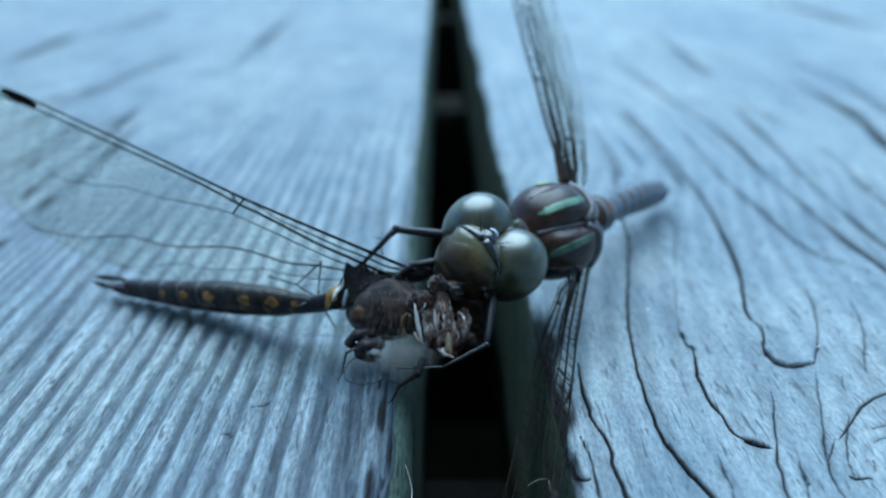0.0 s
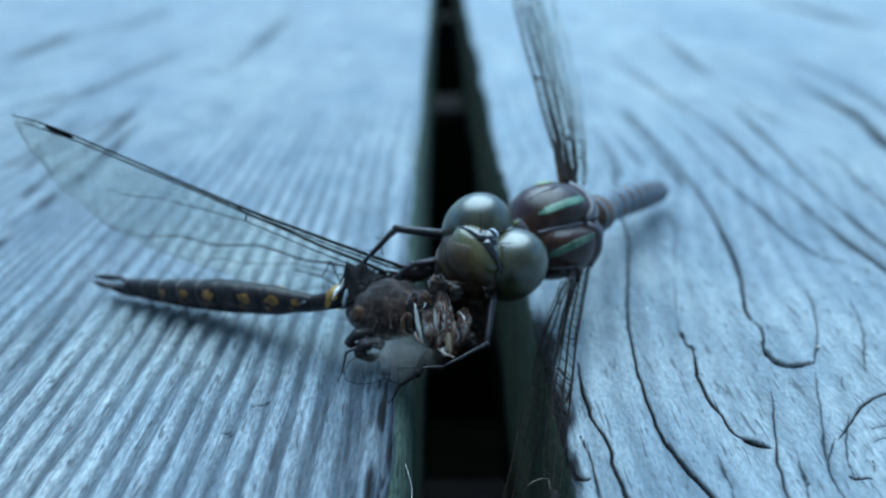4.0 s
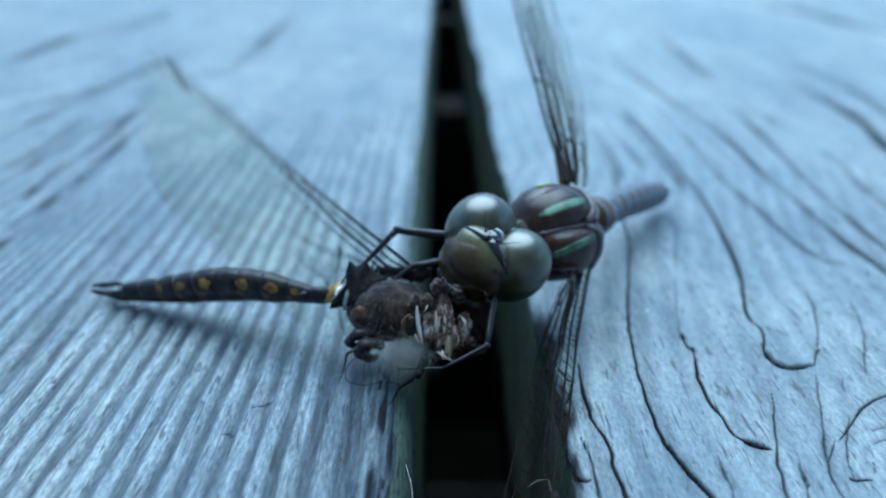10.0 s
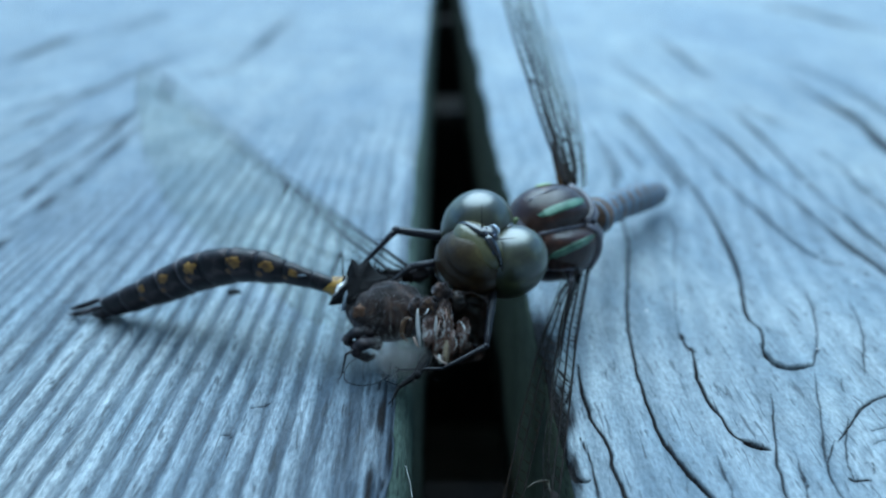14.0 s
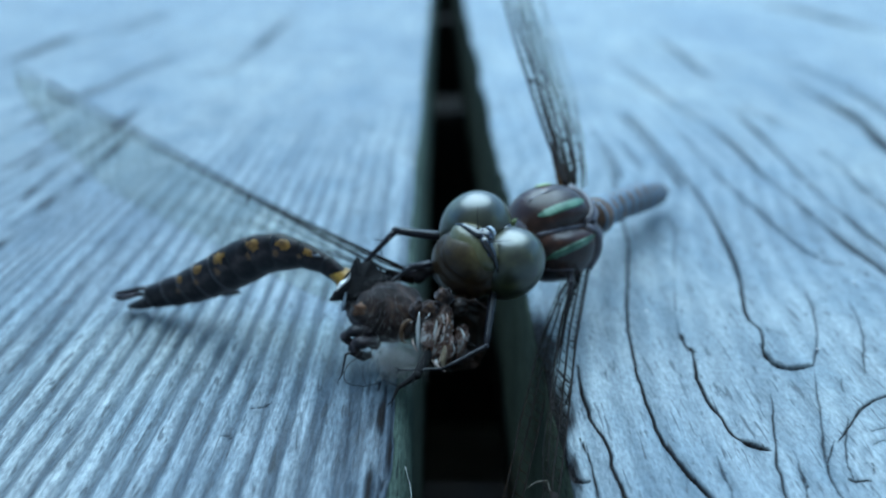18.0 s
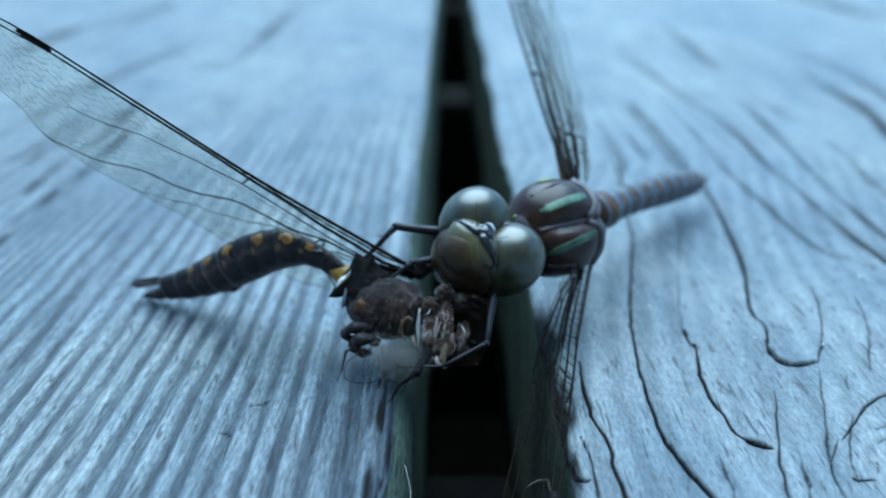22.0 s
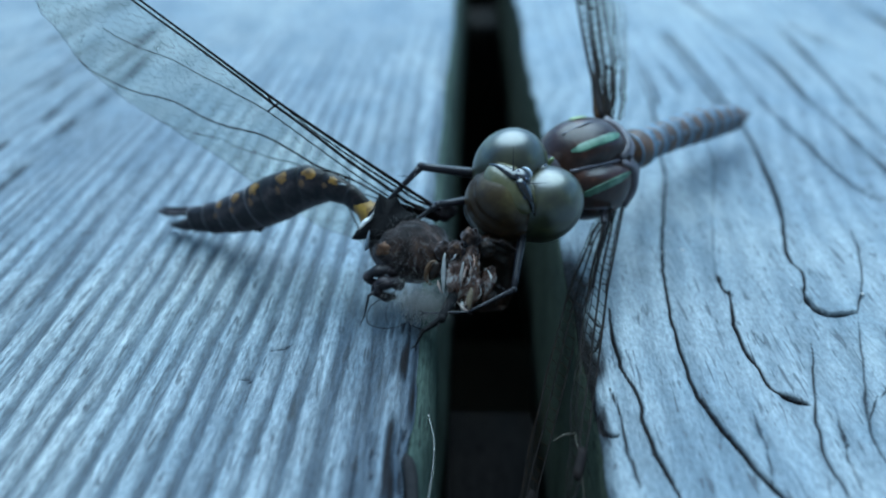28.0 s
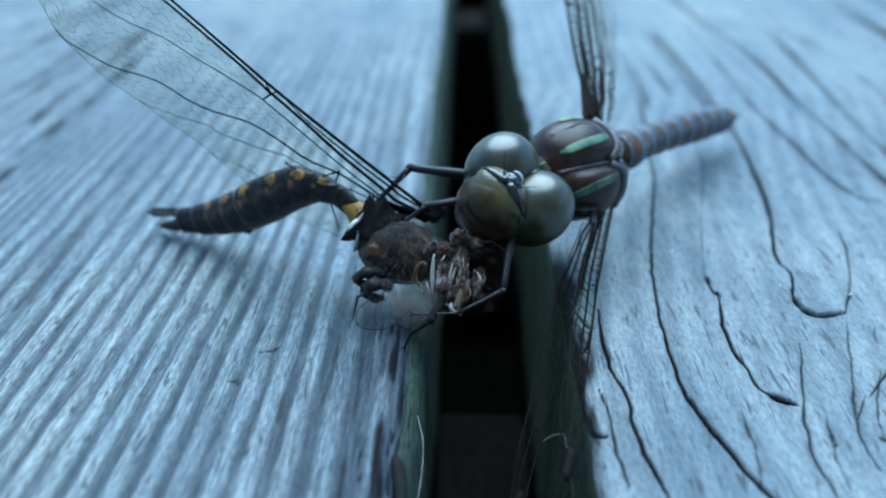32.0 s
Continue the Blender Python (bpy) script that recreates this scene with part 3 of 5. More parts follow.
def ridged(x, y):
    """Straight grain worn into ridges."""
    ph = x / 2.3 + 0.9 * value_noise(x / 9.0, 0 * y, 3) + 0.40 * value_noise(x / 14.0, y / 55.0, 4) + 0.10 * value_noise(x / 4.0, y / 14.0, 6)
    ph = ph + 0.9 * np.clip((-x - 45) / 60.0, 0, 1) * value_noise(x / 40.0, y / 70.0, 8)
    s = 1 / (1 + np.exp(-4.2 * (np.cos(2 * np.pi * ph) + 0.30)))
    amp = (0.75 + 0.35 * value_noise(x / 3.0, y / 40.0, 12)) * (1 - 0.72 * np.clip((y - 95) / 110.0, 0, 1)) * (1 - 0.3 * np.clip((-x - 35) / 30.0, 0, 1))
    h = 0.38 * amp * (s - 0.6)
    fibre = value_noise(x / 0.35, y / 6.0, 14) + 0.6 * value_noise(x / 0.7, y / 2.5, 15)
    h += 0.025 * fibre + 0.12 * value_noise(x / 12, y / 30, 16)
    # the last term pales the far end: its brighter light painted in
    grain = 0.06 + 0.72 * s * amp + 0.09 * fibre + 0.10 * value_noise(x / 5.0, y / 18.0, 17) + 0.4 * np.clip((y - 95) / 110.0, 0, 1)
    # furred strip along the gap: brown stain plus the insects' shadow painted in
    stain_shade = (0.65 * np.exp(-np.clip(-3.9 - x, 0, None) / 3.0) + 0.55 * np.exp(-np.clip(-3.9 - x, 0, None) / 9.0)) * (0.5 - 0.5 * np.tanh((y - 79) / 6.0))
    grain = grain - 0.62 * stain_shade * (0.8 + 0.5 * value_noise(x / 0.8, y / 12.0, 18))
    grime_shade = 0.3 * stain_shade * np.clip(0.5 + 1.1 * value_noise(x / 0.3, y / 5.0, 19), 0, 1.3)
    return strokes_into(x, y, h, grain, grime_shade, NICKS)


def knotted(x, y):
    """Curving grain round a knot, with splits."""
    g = x - 0.0019 * (np.clip(y, 40, 150) - 68) ** 2 + 1.2 * value_noise(x / 18.0, y / 35.0, 21)
    r = np.hypot(x - 36.5, (y - 61.5) * 0.8)
    g = np.where(r < 9, g + 0.0 * r, g) + 3.5 * np.exp(-(r / 8.0) ** 2)
    s = 0.5 + 0.5 * np.cos(2 * np.pi * g / 3.1 + 1.0)
    knot = np.exp(-(r / 6.0) ** 4)
    s = s * (1 - knot) + knot * (0.5 + 0.5 * np.cos(2 * np.pi * r / 1.5))
    fibre = value_noise(x / 0.3, y / 4.0, 22) + 0.6 * value_noise(x / 0.6, y / 1.8, 23)
    h = 0.07 * (s - 0.5) + 0.022 * fibre + 0.22 * value_noise(x / 9.0, y / 22.0, 24)
    # paler beyond 85 mm, standing in for brighter light further along
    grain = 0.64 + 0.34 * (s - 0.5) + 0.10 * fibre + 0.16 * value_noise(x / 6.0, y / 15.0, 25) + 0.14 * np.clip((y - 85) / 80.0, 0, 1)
    # dark ragged edge beside the gap
    edge_dark = (0.5 - 0.5 * np.tanh((x - 10.8 - 0.6 * value_noise(y / 6.0, 0 * x, 26) - 0.5 * value_noise(x / 0.5, y / 3.0, 27)) / 0.7)) * (0.5 - 0.5 * np.tanh((y - 88) / 5.0)) * (0.6 + 0.4 * np.tanh((y - 64) / 4.0))
    grain = grain - 0.55 * edge_dark
    return strokes_into(x, y, h, grain, 0.8 * edge_dark, SPLITS)


def plain(x, y):
    s = 0.5 + 0.5 * np.cos(2 * np.pi * (x / 6.0 + value_noise(x / 20.0, y / 200.0, 41)))
    return 0.3 * (s - 0.5), 0.45 + 0.3 * s, np.zeros_like(x)


LONG = ((-600, 30, 30), (30, 112, 0.17), (112, 180, 0.45), (180, 420, 1.5), (420, 2600, 40))
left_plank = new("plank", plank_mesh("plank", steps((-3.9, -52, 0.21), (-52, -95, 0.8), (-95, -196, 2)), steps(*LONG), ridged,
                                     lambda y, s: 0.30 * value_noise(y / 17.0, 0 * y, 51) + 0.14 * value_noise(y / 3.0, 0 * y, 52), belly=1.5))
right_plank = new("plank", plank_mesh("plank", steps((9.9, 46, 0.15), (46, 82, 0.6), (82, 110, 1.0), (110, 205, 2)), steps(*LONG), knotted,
                                      lambda y, s: 0.45 * value_noise(y / 22.0, 0 * y, 53) + 0.22 * value_noise(y / 3.5, 0 * y, 54), SHADED_SIDE, KNOT_WOOD))
for ob, lab in ((left_plank, "grey plank with straight grain worn into ridges"), (right_plank, "grey plank with a knot, curved splits and lifted flakes")):
    ob.parent = deck
    tagged(ob, lab)
far_mesh = plank_mesh("plank", np.linspace(-68, 68, 60), np.linspace(-600, 2600, 120), plain, lambda y, s: 0 * y)
for k in range(10):
    for x in (-196 - 13.5 - 68 - k * 149.5, 205 + 13.5 + 68 + k * 149.5):
        ob = new("plank", far_mesh)
        ob.parent, ob.location = deck, mm(x, 0, 0)


def block(bm, x0, x1, y0, y1, z0, z1, bevel=0.0):
    vs = [bm.verts.new((x, y, z)) for z in (z0, z1) for y in (y0, y1) for x in (x0, x1)]
    for f in ((0, 2, 3, 1), (4, 5, 7, 6), (0, 1, 5, 4), (2, 6, 7, 3), (0, 4, 6, 2), (1, 3, 7, 5)):
        bm.faces.new([vs[i] for i in f])
    if bevel:
        bmesh.ops.bevel(bm, geom=bm.edges[:], offset=bevel, segments=2, affect="EDGES")
    return bm


joist = part("joist", block(bmesh.new(), -1.6, 1.6, -0.019, 0.019, -0.178, -0.0386, 0.002), SHADED_JOIST, deck, "near-black joist under the planks, shade in its colour", smooth=False)
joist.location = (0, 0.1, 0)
joist = part("joist", block(bmesh.new(), -1.6, 1.6, -0.019, 0.019, -0.178, -0.0386, 0.002), JOIST_WOOD, deck, "rough brown joist under the planks", smooth=False)
joist.location = (0, 0.381, 0)
for k in (-2, -1, 2, 3, 4, 5, 6, 7, 8):
    ob = new("joist", joist.data)
    ob.parent, ob.location = deck, (0, 0.1 + 0.281 * k, 0)
    tagged(ob, "rough brown joist under the planks")
# posts that carry the joists
for x in (-1.45, 1.45):
    for y in (0.1, 1.224, 2.348):
        part("post", block(bmesh.new(), x - 0.045, x + 0.045, y - 0.045 + 0.064, y + 0.045 + 0.064, -0.56, -0.05, 0.004), JOIST_WOOD, deck, "square post under the joists", smooth=False)
bm = bmesh.new()
bmesh.ops.create_circle(bm, cap_ends=True, segments=64, radius=600)
ground = tagged(part("ground", bm, m_ground, None, "bare dark soil with sparse grass under the deck", smooth=False), category="ground", kind="structure")
ground.location.z = -0.55
# unseen trees round the garden, added to hide the low sky
bm = bmesh.new()
rng = random.Random(71)
for k in range(64):
    a, far = 2 * math.pi * (k + rng.uniform(-0.3, 0.3)) / 64, rng.uniform(8.6, 11.0)
    tall, wide, shift = rng.uniform(0.6, 1.0), rng.uniform(0.8, 1.2), rng.uniform(0, 50)
    blob(bm, (far * math.cos(a), far * math.sin(a), tall - 0.65), (wide, wide, tall), None, 14, 16,
         lambda p: p * (1 + 0.22 * noise.noise(p * 2.2 + V((shift, 0, 0))) + 0.12 * noise.noise(p * 6 + V((0, shift, 0)))))
tagged(part("backdrop", bm, m_leaves, None, "unseen ring of dark garden trees round the deck", smooth=False), category="trees", kind="structure")
# unseen wall added behind the camera to block light, in lapped boards
shade_wall = tagged(new("wall_shade"), "unseen dark wall of lapped boards behind the deck", "wall", kind="structure")
for k in range(20):
    ob = part("siding_board", block(bmesh.new(), -4.0, 4.0, -0.712, -0.69, -0.3 + 0.17 * k, -0.122 + 0.17 * k, 0.003), SIDING, shade_wall, smooth=False)
    ob.location.y = 0.006 * (k % 2)
# ---------------------------------------------------------------- dragonfly anatomy shared by both insects
def facing(right, up, near):
    """A world direction from its share across, upwards and towards the viewer's side of the deck."""
    return V((right, 0.352 * up - 0.936 * near, 0.936 * up + 0.352 * near))


def smooth_at(table, s):
    for (a, u), (b, v) in zip(table, table[1:]):
        if s <= b:
            f = (s - a) / (b - a)
            return u + (v - u) * f * f * (3 - 2 * f)
    return table[-1][1]


BROAD = ((0.0, 0.06), (0.08, 0.245), (0.2, 0.29), (0.33, 0.29), (0.45, 0.285), (0.56, 0.30), (0.68, 0.315), (0.78, 0.305), (0.9, 0.235), (0.97, 0.125), (1.0, 0.03))
FORE = ((0.0, 0.03), (0.08, 0.10), (0.2, 0.165), (0.36, 0.195), (0.55, 0.2), (0.75, 0.175), (0.9, 0.115), (0.97, 0.06), (1.0, 0.015))
THIN = tuple((s, 0.5 * f) for s, f in FORE)
SLIM = tuple((s, 0.62 * f if s > 0.1 else 0.4 * f) for s, f in FORE)
HIND_VEINS = (
    ((0.0, 0.0), (0.5, 0.0), (1.0, 0.0)),
    ((0.0, 0.10), (0.15, 0.075), (0.3, 0.06), (0.40, 0.0)),
    ((0.0, 0.16), (0.2, 0.125), (0.4, 0.075), (0.5, 0.05), (0.8, 0.06), (0.97, 0.12)),
    ((0.0, 0.20), (0.2, 0.18), (0.4, 0.17), (0.6, 0.34), (0.78, 0.5)),
    ((0.0, 0.25), (0.12, 0.25), (0.3, 0.42), (0.55, 0.70), (0.81, 1.0)),
    ((0.0, 0.32), (0.12, 0.36), (0.28, 0.55), (0.45, 0.78), (0.60, 1.0)),
    ((0.0, 0.42), (0.1, 0.48), (0.2, 0.70), (0.32, 0.86), (0.42, 1.0)),
)
# the same veins further apart, for wings with a broad front ladder
LADDER_VEINS = (
    ((0.0, 0.0), (0.5, 0.0), (1.0, 0.0)),
    ((0.0, 0.13), (0.2, 0.12), (0.38, 0.10), (0.45, 0.0)),
    ((0.0, 0.25), (0.3, 0.24), (0.7, 0.22), (0.97, 0.3)),
    ((0.0, 0.37), (0.2, 0.38), (0.5, 0.42), (0.95, 0.75)),
    ((0.0, 0.50), (0.12, 0.50), (0.35, 0.60), (0.84, 1.0)),
    ((0.0, 0.60), (0.12, 0.65), (0.28, 0.75), (0.64, 1.0)),
    ((0.0, 0.75), (0.1, 0.80), (0.2, 0.85), (0.42, 1.0)),
)


def wing(name, length, shape, seed, parent, film, label="", stigma=0.84, thick=1.0, amber=False, net=1.0, veins=HIND_VEINS, fold=None, rung=1.1, plate=1.0):
    """A wing along +x with its trailing edge towards +y: film, main veins, small veins and the dark mark near the tip.
    fold: the share of the chord behind which the film bends down, and by how many degrees; rung: the weight of the front cross veins."""
    rng = random.Random(seed)
    L = length * MM

    def at(s, f):
        camber = 0.012 * math.sin(7 * f + 3 * s) * (1 - s)
        lead = 0.012 * math.sin(math.pi * s) + 0.055 * max(0, s - 0.40) - 0.45 * max(0, s - 0.86) ** 1.6
        pleat = 0.006 * math.cos(30 * f) * (1 - s)
        chord, drop = f * smooth_at(shape, s), 0.0
        if fold and f > fold[0]:
            past = (f - fold[0]) * smooth_at(shape, s)
            chord, drop = chord - past * (1 - math.cos(radians(fold[1]))), past * math.sin(radians(fold[1]))
        return V((s * L, (-lead + chord) * L, (camber + pleat - 0.03 * s * s - drop) * L))

    bm = bmesh.new()
    cols, rows_n = 46, 14
    grid = [[[bm.verts.new(at(i / cols, j / rows_n) + V((0, 0, z * 0.000006))) for j in range(rows_n + 1)] for i in range(cols + 1)] for z in (1, -1)]
    for i in range(cols):
        for j in range(rows_n):
            for side, g in enumerate(grid):
                q = [g[i][j], g[i + 1][j], g[i + 1][j + 1], g[i][j + 1]]
                bm.faces.new(q if side == 0 else q[::-1])
    w = part(name, bm, film, parent, label)

    def vein_pt(k, s):
        pts = veins[k]
        if s > pts[-1][0]:
            return None
        return at(s, smooth_at(pts, s))

    radii = (0.13, 0.085, 0.125, 0.06, 0.085, 0.045, 0.04)
    for k, pts in enumerate(veins):
        end = pts[-1][0]
        bm = bmesh.new()
        tube(bm, [vein_pt(k, end * (i / 26)) for i in range(27)], [radii[k] * MM * thick * (1.3 - 0.85 * i / 26) for i in range(27)], 6)
        part("vein", bm, VEIN, w)
    bm = bmesh.new()
    tube(bm, [at(i / 44, 1.0) for i in range(45)], 0.025 * MM * thick, 4)
    part("trailing_edge", bm, VEIN, w)
    # strong cross braces: the nodus, the base triangle and the arculus
    for a, b in (((0.40, 0.0), (0.41, 0.17)), ((0.405, 0.08), (0.43, 0.0)), ((0.105, 0.16), (0.11, 0.5)), ((0.2, 0.25), (0.225, 0.58)), ((0.225, 0.58), (0.17, 0.62)), ((0.17, 0.62), (0.2, 0.25)), ((0.225, 0.58), (0.29, 0.6)), ((0.17, 0.62), (0.1, 0.95))):
        bm = bmesh.new()
        tube(bm, [at(a[0] + (b[0] - a[0]) * u, a[1] + (b[1] - a[1]) * u) for u in (0, 0.5, 1)], 0.075 * MM * thick, 5)
        part("cross_vein", bm, VEIN, w)

    bm = bmesh.new()
    fine = 0.017 * MM * thick * net

    def link(p, q, r=fine):
        if p is not None and q is not None and (p - q).length > 1e-5:
            tube(bm, [p, q], r, 3, caps=False)

    for k in range(len(veins)):
        s = 0.04
        while s < 0.985:
            a = vein_pt(k, s)
            fa = smooth_at(veins[k], s) if a is not None else None
            nxt = [j for j in range(k + 1, len(veins)) if s <= veins[j][-1][0]]
            fb = smooth_at(veins[nxt[0]], s) if nxt else 1.0
            if a is not None and fb - fa > 0.01:
                gap = (fb - fa) * smooth_at(shape, s)
                n = max(1, int(round(gap / 0.022)))
                mids = [at(s + rng.uniform(-0.006, 0.006), fa + (fb - fa) * i / n) for i in range(n + 1)]
                ahead = [at(s + 0.013 + rng.uniform(-0.004, 0.004), fa + (fb - fa) * (i + 0.5) / n) for i in range(n)]
                if n == 1:
                    link(at(s, fa), at(s + rng.uniform(-0.003, 0.003), fb), fine * (rung if k < 3 else 1.1))
                else:
                    for i in range(n):
                        link(mids[i], ahead[i])
                        link(ahead[i], mids[i + 1])
                        link(ahead[i], at(s + 0.024, fa + (fb - fa) * (i + 0.5) / n))
            s += 0.028 + rng.uniform(-0.007, 0.007)
    part("vein_net", bm, VEIN_AMBER if amber else VEIN, w, kind="stuff")
    bm = bmesh.new()
    tube(bm, [at(0.09 * plate * i / 5, 0.2) for i in range(6)], [MM * thick * q for q in (0.5, 0.6, 0.58, 0.52, 0.42, 0.15)], 8, 0.4)
    part("wing_plate", bm, VEIN_AMBER if plate > 1.2 else VEIN, w, "dark hard plate at the wing root")
    bm = bmesh.new()
    tube(bm, [at(stigma + 0.07 * i / 4, smooth_at(veins[2], stigma + 0.035) * 0.5) for i in range(5)], [0.2 * MM, 0.42 * MM, 0.46 * MM, 0.42 * MM, 0.2 * MM], 8, 0.3)
    part("wing_mark", bm, VEIN, w, "dark opaque mark on the leading edge")
    return w


def leg(parent, pts, r, origin, spines=5, seed=1, label="thin dark spiny leg", shell=LEG):
    """A jointed leg through world points (mm): thigh, shin, foot."""
    rng = random.Random(seed)
    p = [mm(*q) - origin for q in pts]
    bm = bmesh.new()
    tube(bm, spline([p[0], (p[0] + p[1]) / 2 + mm(0, 0, 0.1), p[1]], 6), [r * MM * k for k in (0.8, 1.1, 1.2, 1.1, 1.0, 0.9, 0.8)], 10)
    thigh = part("leg", bm, shell, parent, label)
    bm = bmesh.new()
    tube(bm, spline([p[1], (p[1] + p[2]) / 2, p[2]], 6), [r * MM * k for k in (0.85, 0.7, 0.62, 0.58, 0.55, 0.5, 0.45)], 8)
    blob(bm, p[1], (r * MM * 0.95,) * 3, rows=8, cols=10)
    part("shin", bm, shell, thigh)
    bm = bmesh.new()
    for k in range(spines):
        u = 0.12 + 0.8 * k / max(1, spines - 1)
        a = p[1].lerp(p[2], u)
        d = (p[2] - p[1]).normalized()
        o = (d.orthogonal() * math.cos(k * 2.4 + seed) + d.cross(d.orthogonal()) * math.sin(k * 2.4 + seed) + d * 0.9).normalized()
        tube(bm, [a, a + o * r * MM * 1.8, a + o * r * MM * 3.4], [r * MM * 0.16, r * MM * 0.1, r * MM * 0.02], 5)
    part("spines", bm, shell, thigh)
    if len(p) > 3:
        bm = bmesh.new()
        tube(bm, spline(p[2:], 8), [r * MM * (0.42 - 0.025 * i) for i in range(9)], 7)
        e, d = p[-1], (p[-1] - p[-2]).normalized()
        for s in (-1, 1):
            o = d.orthogonal() * s
            tube(bm, [e, e + (d + o * 0.5) * r * MM * 0.9, e + (d * 1.5 + o * 0.3) * r * MM], [r * MM * 0.2, r * MM * 0.14, r * MM * 0.02], 5)
        part("foot", bm, shell, thigh)
    return thigh


# ---------------------------------------------------------------- the feeding dragonfly
HO = mm(13, 91, 0)
hunter = tagged(new("feeding_dragonfly"), "large brown and green dragonfly eating another on a deck", "dragonfly")
hunter.location = HO

# head
h_fwd, h_right = facing(-0.80, -0.28, 0.53), facing(-0.53, 0.82, -0.2)
H_TURN = basis(h_right, h_fwd) @ Euler((0, radians(-18), 0)).to_matrix() @ Euler((radians(5.6), radians(26.8), radians(5.9))).to_matrix()
H_AT = mm(5.6, 83.2, 10.1) - HO
bm = bmesh.new()
blob(bm, mm(0, -1.2, -0.4), (3.6 * MM, 1.9 * MM, 2.8 * MM))
head = part("head", bm, VERTEX_BLACK, hunter, "head with two great glossy eyes")
head.matrix_basis = posed(H_AT, H_TURN)
for s in (1, -1):
    bm = bmesh.new()
    blob(bm, mm(2.25 * s, -0.5, -0.25), (3.3 * MM, 3.6 * MM, 4.0 * MM), Euler((radians(-14), radians(12 * s), 0)).to_matrix(), 36, 52)
    for v in bm.verts:
        if v.co.x * s < 0.05 * MM:
            v.co.x = 0.05 * s * MM
    part("eye", bm, EYE, head, "smooth glossy olive eye")


def face_shape(p):
    """Rounded muzzle with grooves between brow, face and lip."""
    k = 1 - 0.06 * math.exp(-((p.z - 0.34) / 0.09) ** 2) - 0.035 * math.exp(-((p.z + 0.38) / 0.08) ** 2) - 0.02 * math.exp(-((p.z + 0.02) / 0.06) ** 2)
    return V((p.x * (1 - 0.10 * p.z) * (0.5 + 0.5 * k), p.y * k, p.z))


bm = bmesh.new()
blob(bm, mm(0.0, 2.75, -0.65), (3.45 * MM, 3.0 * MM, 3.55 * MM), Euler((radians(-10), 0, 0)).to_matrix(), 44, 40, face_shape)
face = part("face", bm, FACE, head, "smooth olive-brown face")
bm = bmesh.new()
blob(bm, mm(0.1, 2.85, 1.65), (2.75 * MM, 1.9 * MM, 1.45 * MM), Euler((radians(-28), 0, 0)).to_matrix(), 22, 30)
part("brow", bm, BROW, head, "pale olive brow plate")
bm = bmesh.new()
blob(bm, mm(0, 2.2, 3.15), (0.9 * MM, 0.8 * MM, 0.5 * MM), None, 12, 16)
part("crown", bm, VERTEX_BLACK, head, "black crown between the eyes")
for s in (1, -1):
    bm = bmesh.new()
    tube(bm, spline([mm(0.1 * s, 2.75, 3.3), mm(1.1 * s, 2.8, 3.05), mm(2.2 * s, 2.85, 2.6), mm(3.1 * s, 2.8, 1.6)], 8), [MM * q for q in (0.42, 0.5, 0.5, 0.46, 0.4, 0.32, 0.24, 0.16, 0.06)], 8, 0.6)
    part("brow_edge", bm, VERTEX_BLACK, head, "black line between brow and eyes")
bm = bmesh.new()
blob(bm, mm(0.0, 3.2, 2.62), (1.75 * MM, 0.62 * MM, 0.3 * MM), Euler((radians(-38), 0, 0)).to_matrix(), 14, 24)
part("brow_mark", bm, BROW_BLUE, head, "dark blue mark on the brow")
bm = bmesh.new()
tube(bm, spline([mm(-0.6, 1.75, 3.5), mm(-0.25, 1.55, 3.62), mm(0.25, 1.55, 3.62), mm(0.6, 1.75, 3.5)], 8), [MM * q for q in (0.04, 0.1, 0.15, 0.17, 0.17, 0.17, 0.15, 0.1, 0.04)], 8, 0.6)
part("crown_crescent", bm, VERTEX_BLUE, head, "blue-white crescent on the crown")
for x, y, z in ((0.5, 2.35, 3.55), (-0.5, 2.35, 3.55), (0, 2.8, 3.42)):
    bm = bmesh.new()
    blob(bm, mm(x, y, z), (0.11 * MM,) * 3, rows=8, cols=10)
    part("small_eye", bm, BROW_BLUE, head)
for s in (1, -1):
    bm = bmesh.new()
    tube(bm, spline([mm(0.8 * s, 2.6, 3.4), mm(1.4 * s, 2.5, 4.2), mm(2.2 * s, 2.1, 5.0)], 8), [MM * (0.07 - 0.007 * i) for i in range(9)], 6)
    part("antenna", bm, LEG, head, "short hair-like dark antenna")
bm = bmesh.new()
blob(bm, mm(0.3, -3.0, 1.5), (0.2 * MM, 0.35 * MM, 0.6 * MM), None, 10, 14)
part("nape", bm, PALE_GREEN, head, "yellow-green triangle behind the eyes")
for s in (1, -1):
    bm = bmesh.new()
    blob(bm, mm(1.1 * s, 2.9, -3.4), (0.9 * MM, 0.8 * MM, 0.95 * MM), None, 12, 14, lambda p: V((p.x, p.y, p.z * (1 + 0.25 * abs(p.x)))))
    part("jaw", bm, LEG, head, "dark jaw")
bm = bmesh.new()
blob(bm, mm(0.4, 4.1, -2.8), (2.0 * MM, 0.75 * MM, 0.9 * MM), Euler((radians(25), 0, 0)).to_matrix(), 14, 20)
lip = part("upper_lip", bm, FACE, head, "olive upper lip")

# thorax
t_fwd, t_right = facing(-0.80, -0.14, 0.58), facing(-0.23, 0.957, -0.05)
T_TURN = basis(t_right, t_fwd)
T_AT = mm(11.1, 90.4, 9.1) - HO
TR = V((4.9, 4.9, 4.3))


